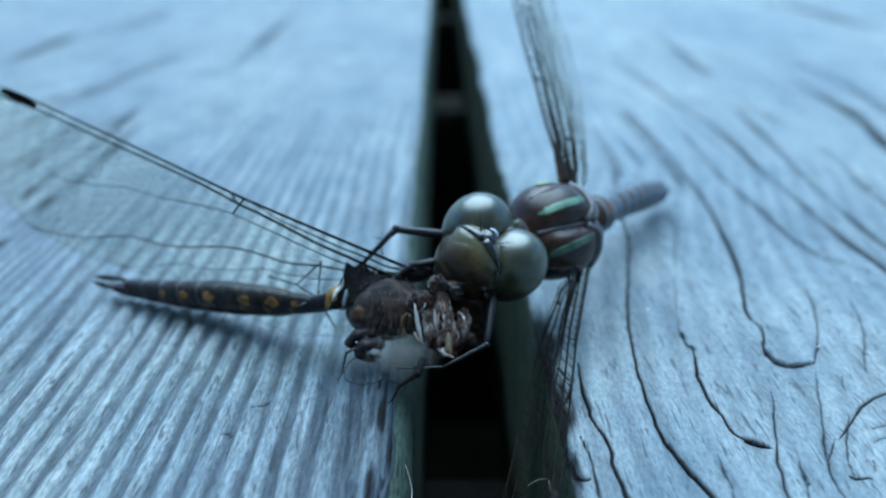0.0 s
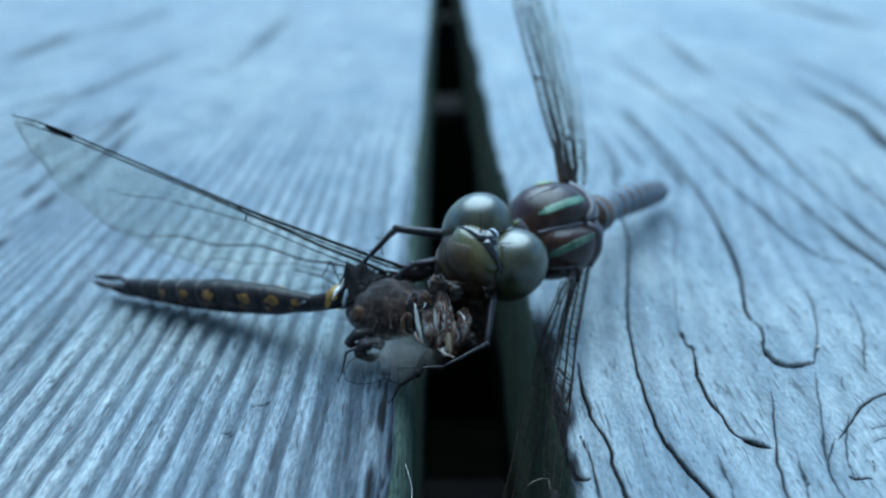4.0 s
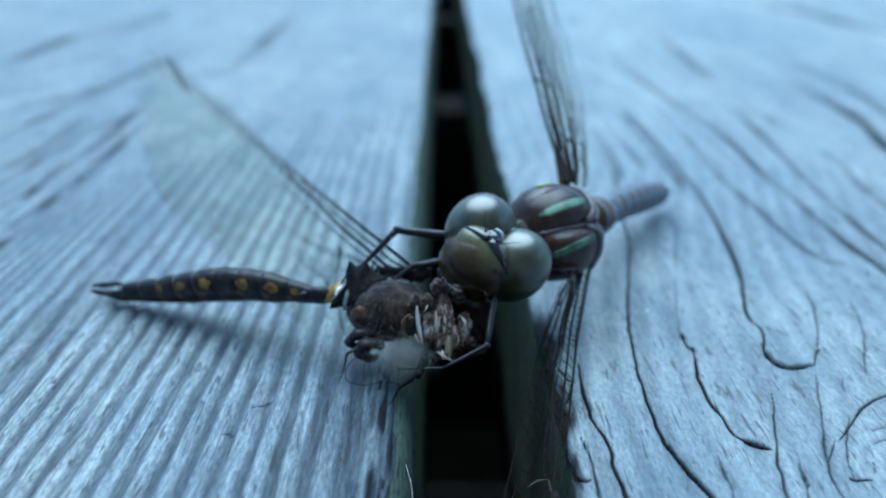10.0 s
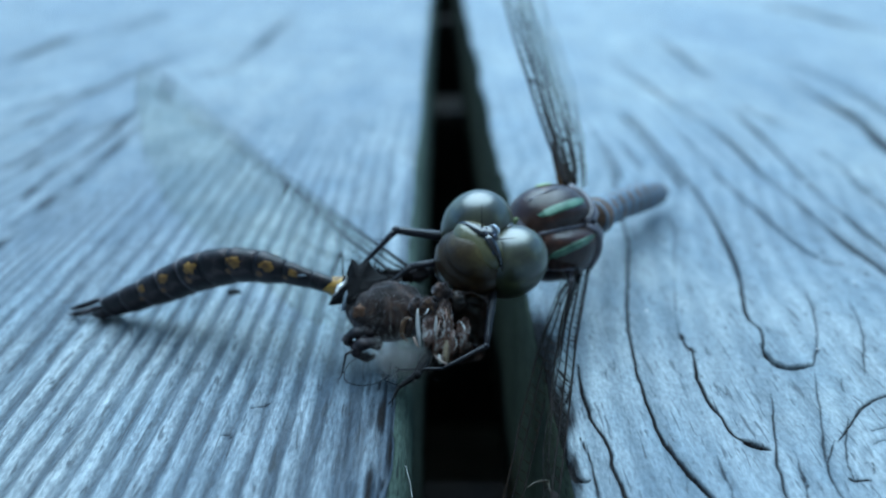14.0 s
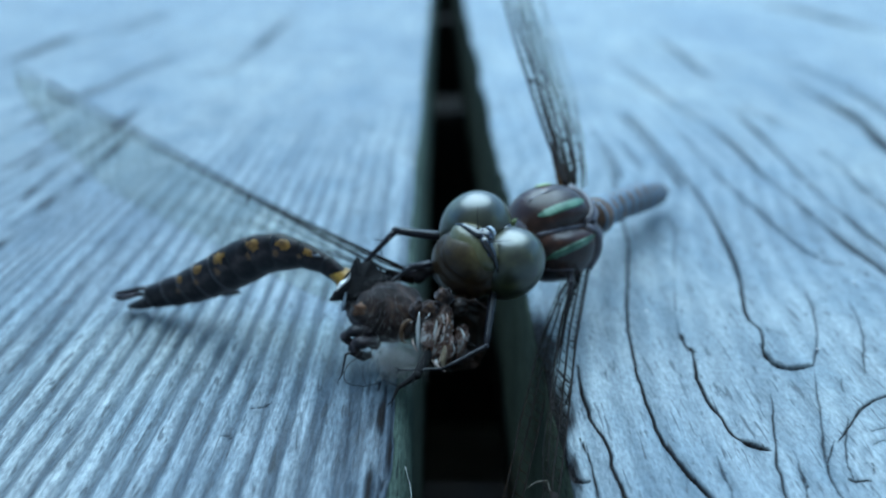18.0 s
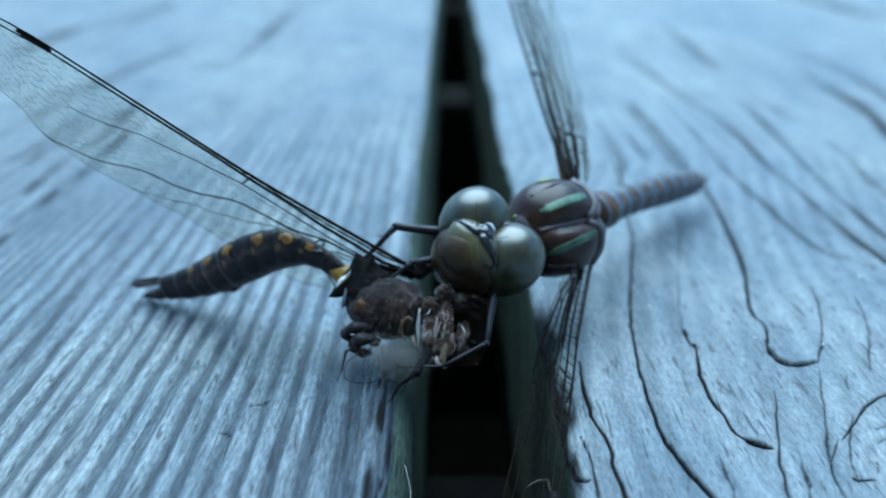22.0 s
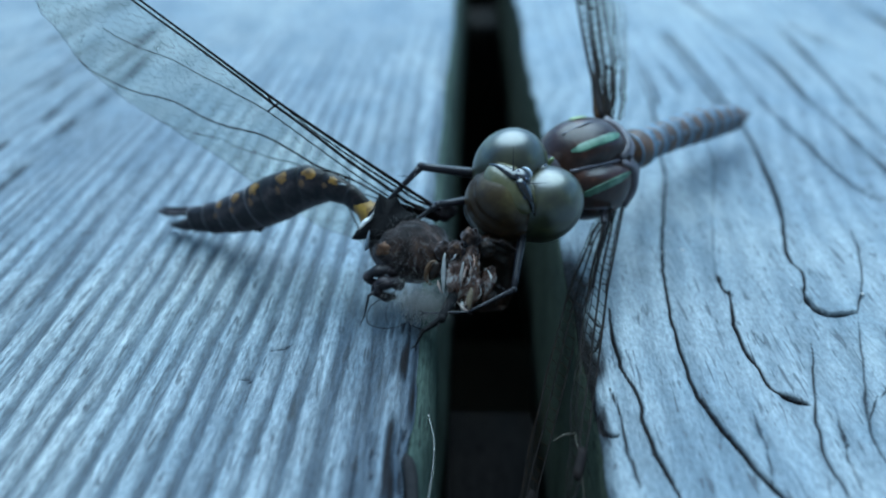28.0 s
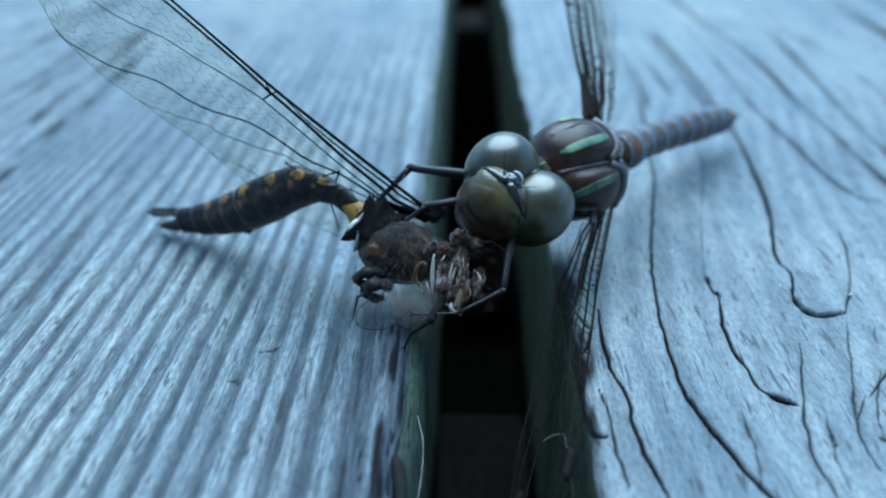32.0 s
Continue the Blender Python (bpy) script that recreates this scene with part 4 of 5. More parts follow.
def thorax_shape(p):
    k = 1 - 0.24 * math.exp(-(p.x / 0.16) ** 2) * max(0, p.z) ** 2
    y = math.copysign(abs(p.y) ** 0.8, p.y)
    return V((p.x * (1 + 0.08 * p.z), y, p.z * k))


bm = bmesh.new()
blob(bm, (0, 0, 0), TR * MM, None, 30, 40, thorax_shape)
thorax = part("thorax", bm, THORAX, hunter, "glossy brown thorax with green stripes")
thorax.matrix_basis = posed(T_AT, T_TURN)


def on_thorax(x, y, lift=0.0):
    z = math.sqrt(max(0.0, 1 - x * x - y * y))
    p = thorax_shape(V((x, y, z)))
    return V((p.x * TR.x, p.y * TR.y, p.z * TR.z)) * MM * (1 + lift)


for s in (1, -1):
    bm = bmesh.new()
    tube(bm, [on_thorax(s * (0.34 + 0.02 * k if s > 0 else 0.50 - 0.035 * k), 0.66 - 0.155 * k, 0.0) for k in range(8)], [0.15 * MM] + [0.46 * MM] * 5 + [0.38 * MM, 0.12 * MM], 12, 0.16, up=(0.5 * s, 0, 1))
    part("stripe", bm, STRIPE, thorax, "shining green shoulder stripe")
    bm = bmesh.new()
    tube(bm, spline([on_thorax(0.03 * s, -0.30, 0.01), on_thorax(0.22 * s, -0.56, 0.02), on_thorax(0.55 * s, -0.62, 0.03), on_thorax(0.82 * s, -0.48, 0.03)], 12), 0.42 * MM, 8)
    part("wing_ridge", bm, SEAM, thorax, "grey ridge at the wing roots")
    bm = bmesh.new()
    tube(bm, spline([on_thorax(0.02 * s, -0.55, 0.03), on_thorax(0.25 * s, -0.78, 0.05), on_thorax(0.6 * s, -0.76, 0.05)], 10), 0.42 * MM, 8)
    part("wing_ridge", bm, SEAM, thorax, "grey ridge at the wing roots")
    bm = bmesh.new()
    tube(bm, spline([on_thorax(s * 0.68, 0.6, 0.004), on_thorax(s * 0.78, 0.1, 0.006), on_thorax(s * 0.82, -0.45, 0.004)], 12), 0.14 * MM, 6)
    part("seam", bm, SEAM, thorax)
bm = bmesh.new()
tube(bm, [on_thorax(0.95, 0.2 - 0.045 * k, 0.02) for k in range(7)], [0.1 * MM] + [0.4 * MM] * 5 + [0.1 * MM], 10, 0.14, up=(1, 0, 0.4))
part("side_stripe", bm, PALE_GREEN, thorax, "pale yellow-green side stripe")
bm = bmesh.new()
tube(bm, [on_thorax(0.0, 0.75 - 0.11 * k, 0.012) for k in range(12)], 0.16 * MM, 6)
part("seam", bm, SEAM, thorax)
bm = bmesh.new()
blob(bm, mm(0, 4.2, 0.5), (2.2 * MM, 0.7 * MM, 1.6 * MM), None, 14, 20)
part("collar", bm, SEAM, thorax, "narrow grey collar behind the head")
# abdomen: swings about its root
ABD_L = 34.0
AB_AT = mm(16.0, 96.4, 8.6) - HO
bm = bmesh.new()
ab_r = ((0.0, 1.5), (0.07, 1.6), (0.16, 1.3), (0.3, 1.35), (0.6, 1.5), (0.85, 1.35), (0.97, 0.85), (1.0, 0.5))
tube(bm, [mm(ABD_L * k / 24, 0, 0.5 * math.sin(math.pi * k / 24)) for k in range(25)], [smooth_at(ab_r, k / 24) * 1.25 * MM for k in range(25)], 14)
abdomen = part("abdomen", bm, ABD_BROWN, hunter, "slender brown abdomen ringed with blue-grey spots")
for k in range(10):
    a, b = k / 10 + 0.004, (k + 1) / 10 - 0.004
    pts = [a + (b - a) * i / 6 for i in range(7)]
    bm = bmesh.new()
    tube(bm, [mm(ABD_L * s, 0, 0.5 * math.sin(math.pi * s)) for s in pts], [smooth_at(ab_r, s) * 1.3 * MM * q for s, q in zip(pts, (0.9, 0.98, 1.0, 1.0, 1.01, 1.02, 0.93))], 16)
    part("segment", bm, ABD_BROWN, abdomen)
    if k < 9:
        bm = bmesh.new()
        for u0, u1 in ((0.02, 0.09), (0.74, 0.98)):
            pts = [a + (b - a) * (u0 + (u1 - u0) * i / 4) for i in range(5)]
            tube(bm, [mm(ABD_L * q, 0, 0.5 * math.sin(math.pi * q)) for q in pts], [smooth_at(ab_r, q) * 1.3 * MM * g for q, g in zip(pts, (0.98, 1.035, 1.045, 1.045, 0.98))], 16, caps=False)
        part("band", bm, ABD_BLUE, abdomen, "blue-grey band")
    if 0 < k < 9:
        for s in (1, -1):
            for u, size, deg in ((0.3, 0.34, 24), (0.35, 0.34, 78)):
                q = a + (b - a) * u
                r = 1.3 * smooth_at(ab_r, q)
                ang = radians(deg) * s
                bm = bmesh.new()
                blob(bm, mm(ABD_L * q, math.sin(ang) * r * 0.93, math.cos(ang) * r * 0.93 + 0.5 * math.sin(math.pi * q)), (size * 0.85 * MM, size * MM, 0.22 * MM), Euler((-ang, 0, 0)).to_matrix(), 8, 12)
                part("spot", bm, ABD_BLUE, abdomen)
for s in (1, -1):
    bm = bmesh.new()
    tube(bm, spline([mm(ABD_L - 0.5, 0.35 * s, 0), mm(ABD_L + 1.2, 0.55 * s, 0.2), mm(ABD_L + 2.6, 0.45 * s, 0)], 6), [MM * q for q in (0.2, 0.26, 0.3, 0.32, 0.28, 0.2, 0.08)], 8, 0.5)
    part("tail_clasper", bm, LEG, abdomen)

# wings of the hunter: one pair raised behind, one pair pressed down over the gap


def held_wing(base, tip, chord, length, shape, seed, name="wing", film=FILM, amber=False, label="", thick=1.0, net=1.0, fold=None, rung=1.1, plate=1.0):
    w = wing(name, length, shape, seed, hunter, film, label, amber=amber, thick=thick, net=net, veins=LADDER_VEINS, fold=fold, rung=rung, plate=plate)
    w.matrix_basis = posed(mm(*base) - HO, basis(V(tip) - V(base), chord))
    return w


raised_hind = held_wing((14.6, 96.2, 12.0), (12.0, 145.7, 31.0), (0.75, 0.30, -0.55), 50, THIN, 3, thick=0.85, net=1.0, fold=(0.42, 80), rung=2.4, label="clear hindwing raised behind the body", plate=1.6)
raised_fore = held_wing((13.5, 95.2, 12.6), (9.9, 143.0, 32.0), (0.80, 0.25, -0.35), 50, THIN, 4, thick=1.35, net=1.2, fold=(0.6, 86), rung=3.2, label="clear forewing raised behind the body", plate=1.9)
held_wing((16.6, 95.0, 6.6), (6.4, 56.5, -1.2), (-0.80, -0.1, 0.55), 44, THIN, 5, thick=0.95, net=1.2, fold=(0.55, 70), rung=2.2, label="clear forewing pressed down beside the gap")
held_wing((15.2, 92.7, 5.9), (3.4, 60.0, -7.6), (-0.85, -0.2, 0.45), 41, SLIM, 6, amber=True, thick=0.8, net=1.0, fold=(0.42, 66), rung=2.4, label="clear hindwing hanging into the gap")
# legs that hold the prey
leg(hunter, ((5.0, 86.0, 9.5), (-4.1, 83.1, 12.0), (-7.3, 81.9, 8.9), (-7.6, 81.2, 7.6)), 0.44, HO, 6, 1)
leg(hunter, ((4.6, 84.5, 8.8), (-2.6, 81.6, 9.0), (-5.0, 80.8, 7.4), (-6.0, 80.4, 6.6)), 0.36, HO, 6, 2)
leg(hunter, ((5.0, 80.5, 7.5), (4.1, 75.8, 3.7), (0.3, 74.5, 2.15), (-3.5, 74.0, 2.3)), 0.33, HO, 3, 3, "dark leg bent under the prey")
leg(hunter, ((13.0, 88.5, 6.0), (12.6, 84.0, 6.4), (11.6, 82.0, 0.5), (11.2, 80.6, 0.3)), 0.34, HO, 4, 4)

# ---------------------------------------------------------------- the prey
PO = mm(-4.5, 80.5, 0)
prey = tagged(new("half_eaten_dragonfly"), "half-eaten dark dragonfly with orange spots lying across a deck gap", "dragonfly")
prey.location = PO


def lumpy(seed, amount):
    return lambda p: p * (1 + amount * noise.noise(p * 2.3 + V((seed, 0, 0))) + 0.4 * amount * noise.noise(p * 6 + V((0, seed, 0))))


TH_AT = mm(-4.9, 80.6, 4.9) - PO
bm = bmesh.new()
blob(bm, (0, 0, 0), (3.7 * MM, 2.9 * MM, 2.9 * MM), None, 40, 52, lumpy(3.0, 0.10))
prey_thorax = part("thorax", bm, PREY_FUZZ, prey, "torn brown hairy thorax")
prey_thorax.location = TH_AT
def hollow(p):
    """A bitten-open shell: squared in outline, the near side sunk in behind a thin uneven rim."""
    q = V([math.copysign(abs(c) ** 0.72, c) for c in p])
    q = q * (1 + 0.10 * noise.noise(p * 3.1) + 0.05 * noise.noise(p * 9))
    if p.y < 0:
        rim = math.sqrt(p.x * p.x + p.z * p.z)
        q.y = 0.55 * (1 - rim ** 10) - 0.15 * rim ** 10 + 0.12 * noise.noise(p * 6)
    return q


bm = bmesh.new()
blob(bm, mm(1.7, 78.7, 5.0) - PO - TH_AT, (3.0 * MM, 2.2 * MM, 3.5 * MM), None, 52, 60, hollow)
part("torn_shell", bm, MAROON, prey_thorax, "dark hollow bitten-open front of the thorax")
rng = random.Random(5)
for x, y, z, rx, rz, lean in ((0.25, 78.0, 6.0, 0.8, 2.0, -8), (0.85, 77.6, 3.6, 1.2, 1.6, -14), (-0.6, 77.6, 4.4, 0.9, 1.9, -12), (2.0, 78.3, 4.4, 0.8, 1.6, 6)):
    # wet streaked flesh lying against the inside of the shell
    bm = bmesh.new()
    blob(bm, mm(x, y, z) - PO - TH_AT, (rx * MM, 0.5 * MM, rz * MM), Euler((radians(-6), radians(lean), 0)).to_matrix(), 54, 54,
         lambda p: p * (1 + 0.18 * noise.noise(V((p.x * 4, p.y * 4, p.z * 2 + x))) + 0.14 * noise.noise(V((p.x * 11, p.y * 9, p.z * 8 + z)))))
    part("flesh", bm, SMEAR, prey_thorax, "streaked pink and white wet flesh")
for k in range(18):
    # loose strands
    bm = bmesh.new()
    z = rng.uniform(2.8, 7.2)
    x = -0.9 + (7.2 - z) * 0.3 + rng.gauss(0.5, 0.7)
    ln, r = rng.uniform(0.3, 0.9), rng.uniform(0.03, 0.08)
    a = mm(x - 0.16 * ln, 77.0 + rng.uniform(-0.3, 0.3), z + ln) - PO - TH_AT
    b = mm(x + 0.25 * ln + rng.gauss(0, 0.3), 76.8 + rng.uniform(-0.3, 0.3), z - ln) - PO - TH_AT
    tube(bm, spline([a, a.lerp(b, 0.5) + mm(rng.uniform(-0.3, 0.3), -0.15, 0), b], 10), [r * MM * (0.3 + math.sin(math.pi * (i + 0.4) / 10.8)) for i in range(11)], 8, 0.7)
    part("strand", bm, (FLESH, TENDON, TAN)[k % 3], prey_thorax, "thin torn strand")
for a, b, r, mat, lab in (((-2.25, 76.6, 7.3), (-1.55, 76.2, 3.6), 1.1, TENDON, "glistening white spike of torn shell"), ((-2.3, 76.8, 4.5), (-1.6, 76.4, 3.5), 0.6, FLESH, "pink wet strand"),
                          ((-0.3, 76.5, 3.0), (1.3, 76.4, 2.1), 0.8, FLESH, "pink wet strand"), ((-0.5, 77.1, 6.6), (-0.2, 76.9, 4.2), 0.8, TENDON, "glistening white strand"), ((0.7, 76.9, 4.4), (1.0, 76.5, 2.3), 1.3, WET_CREAM, "cream-coloured wet strand"), ((0.2, 76.7, 3.0), (0.5, 76.4, 2.2), 0.9, TENDON, "glistening white strand")):
    bm = bmesh.new()
    a, b = mm(*a) - PO - TH_AT, mm(*b) - PO - TH_AT
    tube(bm, spline([a, a.lerp(b, 0.5) + mm(-0.08, -0.1, 0), b], 8), [MM * q * r for q in (0.05, 0.12, 0.17, 0.21, 0.25, 0.27, 0.26, 0.2, 0.05)], 9, 0.5)
    for v in bm.verts:
        v.co += V((noise.noise(v.co * 2000), noise.noise(v.co * 2000 + V((5, 0, 0))), 0)) * 0.06 * MM
    part("tendon", bm, mat, prey_thorax, lab)
# a dark leg socket with a tan rim on the bitten side
bm = bmesh.new()
blob(bm, mm(-2.75, 77.5, 4.9) - PO - TH_AT, (0.42 * MM, 0.35 * MM, 0.95 * MM), Euler((0, radians(6), 0)).to_matrix(), 16, 20)
part("leg_socket", bm, MAROON, prey_thorax, "dark oval leg socket")
bm = bmesh.new()
tube(bm, spline([mm(-2.75 - 0.62 * math.sin(0.35 * i), 77.25, 4.9 + 1.15 * math.cos(0.35 * i)) - PO - TH_AT for i in range(10)], 27), [MM * (0.06 + 0.16 * math.sin(math.pi * (i + 0.5) / 28)) for i in range(28)], 8)
part("socket_rim", bm, TAN, prey_thorax, "tan rim of the leg socket")
for x, y, z, r in ((-1.3, 78.0, 7.0, 0.8), (-0.2, 78.3, 8.4, 0.8), (-2.2, 78.3, 6.7, 0.8), (2.6, 78.3, 3.0, 0.7), (1.3, 78.6, 7.6, 0.8)):
    bm = bmesh.new()
    blob(bm, mm(x, y, z) - PO - TH_AT, (r * MM, r * 0.7 * MM, r * 1.1 * MM), None, 26, 30, lumpy(x * 3 + z, 0.3))
    part("muscle", bm, MAROON if x > 1 else PREY_FUZZ, prey_thorax, "dark brown lump of bitten muscle")


def torn_plate(name, outline, thick, material, label):
    """A thin bent scrap of shell with a ragged outline."""
    bm = bmesh.new()
    pts = [mm(*p) - PO - TH_AT for p in outline]
    ring = []
    for p, q in zip(pts, pts[1:] + pts[:1]):
        ring += [p.lerp(q, u) + V((noise.noise(p.lerp(q, u) * 1800), 0, noise.noise(p.lerp(q, u) * 1800 + V((3, 0, 0))))) * 0.18 * MM for u in (0, 0.25, 0.5, 0.75)]
    mid = sum(ring, V()) / len(ring)
    sides = []
    for s in (1, -1):
        off = V((0, s * thick * MM, 0))
        inner = [bm.verts.new(p.lerp(mid, 0.45) + off * 1.6 + V((0, -0.35 * MM, 0))) for p in ring]
        outer = [bm.verts.new(p + off * 0.4) for p in ring]
        c = bm.verts.new(mid + off * 1.6 + V((0, -0.45 * MM, 0)))
        n = len(ring)
        for k in range(n):
            quad = [outer[k], outer[(k + 1) % n], inner[(k + 1) % n], inner[k]]
            tri = [inner[k], inner[(k + 1) % n], c]
            bm.faces.new(quad if s < 0 else quad[::-1])
            bm.faces.new(tri if s < 0 else tri[::-1])
        sides.append(outer)
    for k in range(n):
        bm.faces.new((sides[0][k], sides[0][(k + 1) % n], sides[1][(k + 1) % n], sides[1][k]))
    return part(name, bm, material, prey_thorax, label)


torn_plate("torn_plate", ((-10.4, 80.4, 5.0), (-9.6, 80.9, 6.7), (-8.9, 81.6, 8.2), (-8.7, 81.8, 9.3), (-8.0, 81.8, 8.7), (-7.3, 81.9, 9.3), (-6.4, 81.7, 8.3), (-5.0, 81.2, 7.9), (-6.2, 80.0, 6.6), (-8.0, 79.4, 5.9)), 0.12, BARK, "black ragged flap of torn shell")
torn_plate("torn_plate", ((-10.1, 80.0, 6.1), (-9.4, 80.4, 7.3), (-8.9, 80.8, 7.9), (-9.0, 80.6, 7.3), (-9.5, 80.2, 6.6)), 0.04, TENDON, "white scrap of torn skin")
for x, y, z, hgt, lean in ((-8.3, 82.4, 6.4, 2.2, -0.3), (-7.4, 82.6, 6.6, 2.3, 0.1), (-6.5, 82.4, 6.8, 1.8, 0.5), (-5.6, 82.2, 6.9, 1.5, 0.2), (-7.8, 81.6, 6.2, 2.4, -0.6)):
    bm = bmesh.new()
    a = mm(x, y, z) - PO - TH_AT
    tube(bm, spline([a - mm(0, 0, 1.0), a + mm(0.1, 0, 0.4 * hgt), a + mm(lean, -0.2, hgt)], 7), [MM * q for q in (1.0, 1.05, 0.95, 0.8, 0.62, 0.42, 0.2, 0.03)], 9, 0.35)
    for v in bm.verts:
        v.co += V((noise.noise(v.co * 900), noise.noise(v.co * 900 + V((5, 0, 0))), noise.noise(v.co * 900 + V((0, 7, 0))))) * 0.22 * MM
    part("torn_edge", bm, BARK, prey_thorax, "black jagged torn shell edge")
for x, y, z, r, hook in ((-6.0, 78.6, 3.7, 0.62, -0.1), (-5.3, 78.0, 2.9, 0.72, 0.3)):
    # curled stumps: out of the thorax, then hooked back and down
    bm = bmesh.new()
    a = mm(x, y, z) - PO - TH_AT
    tube(bm, spline([a, a + mm(-0.9, -0.5, 0.1), a + mm(-1.9, -0.7, -0.3 + 0.3 * hook), a + mm(-2.1 + hook, -0.7, -1.0), a + mm(-1.2 + hook, -0.6, -1.35), a + mm(-0.5 + hook, -0.5, -1.1)], 20),
         [r * MM * (1.0 - 0.6 * (i / 20) ** 2) * (1 + 0.18 * math.sin(1.3 * i)) for i in range(21)], 10, 0.85)
    part("leg_stump", bm, PREY_DARK, prey_thorax, "black curled stump of a bitten leg")
bm = bmesh.new()
blob(bm, mm(-6.8, 78.75, 5.4) - PO - TH_AT, (1.25 * MM, 0.45 * MM, 0.8 * MM), None, 14, 18, lumpy(2, 0.3))
part("side_spot", bm, RUST, prey_thorax, "dull tan patch")
for name, n, spread, mat, lab in (("body_hair", 900, 0, HAIR, "fine brown body hair"), ("white_fluff", 2600, 1, PALE_FLUFF, "pale fluffy hair hanging below")):
    verts, faces = [], []
    rr = random.Random(n)
    for k in range(n):
        if spread:
            p = mm(rr.gauss(-3.2, 1.15), rr.gauss(76.0, 0.6), rr.gauss(2.9, 0.75)) - PO - TH_AT
            d = V((rr.gauss(0, 0.6), rr.gauss(-0.5, 0.4), rr.gauss(-0.5, 0.5))).normalized()
        else:
            d = V((rr.gauss(0, 1), rr.gauss(-0.4, 1), rr.gauss(0.1, 1))).normalized()
            p = V((d.x * 3.8, d.y * 2.95, d.z * 3.05)) * MM
            d = (d + V((rr.gauss(0, 0.35), rr.gauss(0, 0.35), rr.gauss(-0.2, 0.35)))).normalized()
        ln, o = rr.uniform(0.5, 1.3) * (1.3 if spread else 1.0) * MM, d.orthogonal().normalized() * (0.006 if spread else 0.009) * MM
        q = d.cross(o)
        i = len(verts)
        tip = p + d * ln + V((0, 0, -0.25 * ln))
        verts += [p + o, p - o * 0.5 + q * 0.87, p - o * 0.5 - q * 0.87, tip]
        faces += [(i, i + 1, i + 3), (i + 1, i + 2, i + 3), (i + 2, i, i + 3)]
    me = bpy.data.meshes.new(name)
    me.from_pydata([tuple(v) for v in verts], [], faces)
    me.materials.append(mat)
    ob = new(name, me)
    ob.parent = prey_thorax
    tagged(ob, lab, kind="stuff")
bm = bmesh.new()
tube(bm, spline([mm(-6.0, 77.4, 2.6) - PO, mm(-8.2, 76.4, 1.6) - PO, mm(-8.4, 75.2, 0.5) - PO, mm(-6.4, 74.6, 0.4) - PO, mm(-4.6, 75.2, 1.0) - PO, mm(-4.4, 76.4, 2.0) - PO], 24), 0.035 * MM, 5)
tube(bm, spline([mm(-6.6, 76.9, 2.2) - PO, mm(-6.9, 75.6, 1.0) - PO, mm(-6.4, 74.6, 0.4) - PO], 10), 0.025 * MM, 5)
tube(bm, spline([mm(-5.6, 76.8, 2.2) - PO, mm(-5.3, 75.6, 1.0) - PO, mm(-4.6, 75.2, 1.0) - PO], 10), 0.022 * MM, 5)
part("wing_scrap", bm, VEIN, prey, "torn loop of wing veins")
for x, y, z, rx, rz, lean in ((-3.0, 76.0, 3.0, 1.7, 1.0, 12),):
    bm = bmesh.new()
    blob(bm, mm(x, y, z) - PO, (rx * MM, 0.35 * MM, rz * MM), Euler((radians(15), radians(lean), 0)).to_matrix(), 22, 28, lambda p: p * (1 + 0.2 * noise.noise(p * 1.6 + V((x, 0, 0)))))
    part("membrane", bm, MEMBRANE, prey, "pale crumpled membrane below the thorax")
bm = bmesh.new()
blob(bm, mm(-8.75, 80.1, 6.1) - PO, (0.2 * MM, 0.6 * MM, 1.0 * MM), Euler((0, radians(12), 0)).to_matrix(), 12, 16, lumpy(6, 0.4))
part("pale_rim", bm, VERTEX_BLUE, prey, "pale torn skin at the rear of the thorax")
leg(prey, ((-1.0, 77.0, 2.4), (-2.0, 73.6, 2.0), (-3.6, 72.8, 1.2), (-4.1, 72.2, 0.25)), 0.42, PO, 2, 7, "thin black leg reaching the plank edge", BARK)
leg(prey, ((-6.5, 78.2, 2.6), (-8.4, 76.4, 2.6), (-8.8, 76.0, 0.8), (-9.1, 75.6, 0.3)), 0.16, PO, 2, 8, "thin black bent leg")

# abdomen of the prey: ten stiff rings, each moved on its own
RING = 2.95
seg_r = ((0.0, 0.66), (0.10, 0.74), (0.18, 0.93), (0.3, 1.36), (0.5, 1.52), (0.7, 1.36), (0.85, 1.12), (1.0, 0.9))
DEEP = 1.5
segments = []
# which rings carry a bright spot: its shift along the ring and its half length, mm
SPOTS = {1: (0.3, 0.55), 2: (0.1, 0.75), 3: (0.6, 0.8), 5: (-0.2, 0.85), 6: (0.5, 0.75), 7: (0.8, 0.5)}


def seg_patch(name, seg, k, along, half, deg, spread, material, label):
    """A coloured patch lying on a ring's surface, with an uneven outline."""
    bm = bmesh.new()
    rows = []
    for i in range(9):
        for_ring = []
        for j in range(24):
            a = 2 * math.pi * j / 24
            q = i / 8 * (1 + 0.55 * noise.noise(V((2.2 * math.cos(a) + 7 * k, 2.2 * math.sin(a), deg * 0.1))))
            x = along + half * q * math.cos(a)
            ang = radians(deg + spread * q * math.sin(a))
            r = smooth_at(seg_r, k / 10 + 0.05 + 0.1 * x / RING) * (1.045 - 0.025 * (i / 8) ** 4)
            for_ring.append(bm.verts.new(mm(x, -math.cos(ang) * r, math.sin(ang) * r * DEEP)))
        rows.append(for_ring)
    for p, q in zip(rows[1:], rows[2:]):
        for j in range(24):
            bm.faces.new((p[j], q[j], q[(j + 1) % 24], p[(j + 1) % 24]))
    bm.faces.new(rows[1])
    for v in rows[0]:
        bm.verts.remove(v)
    return part(name, bm, material, seg, label)


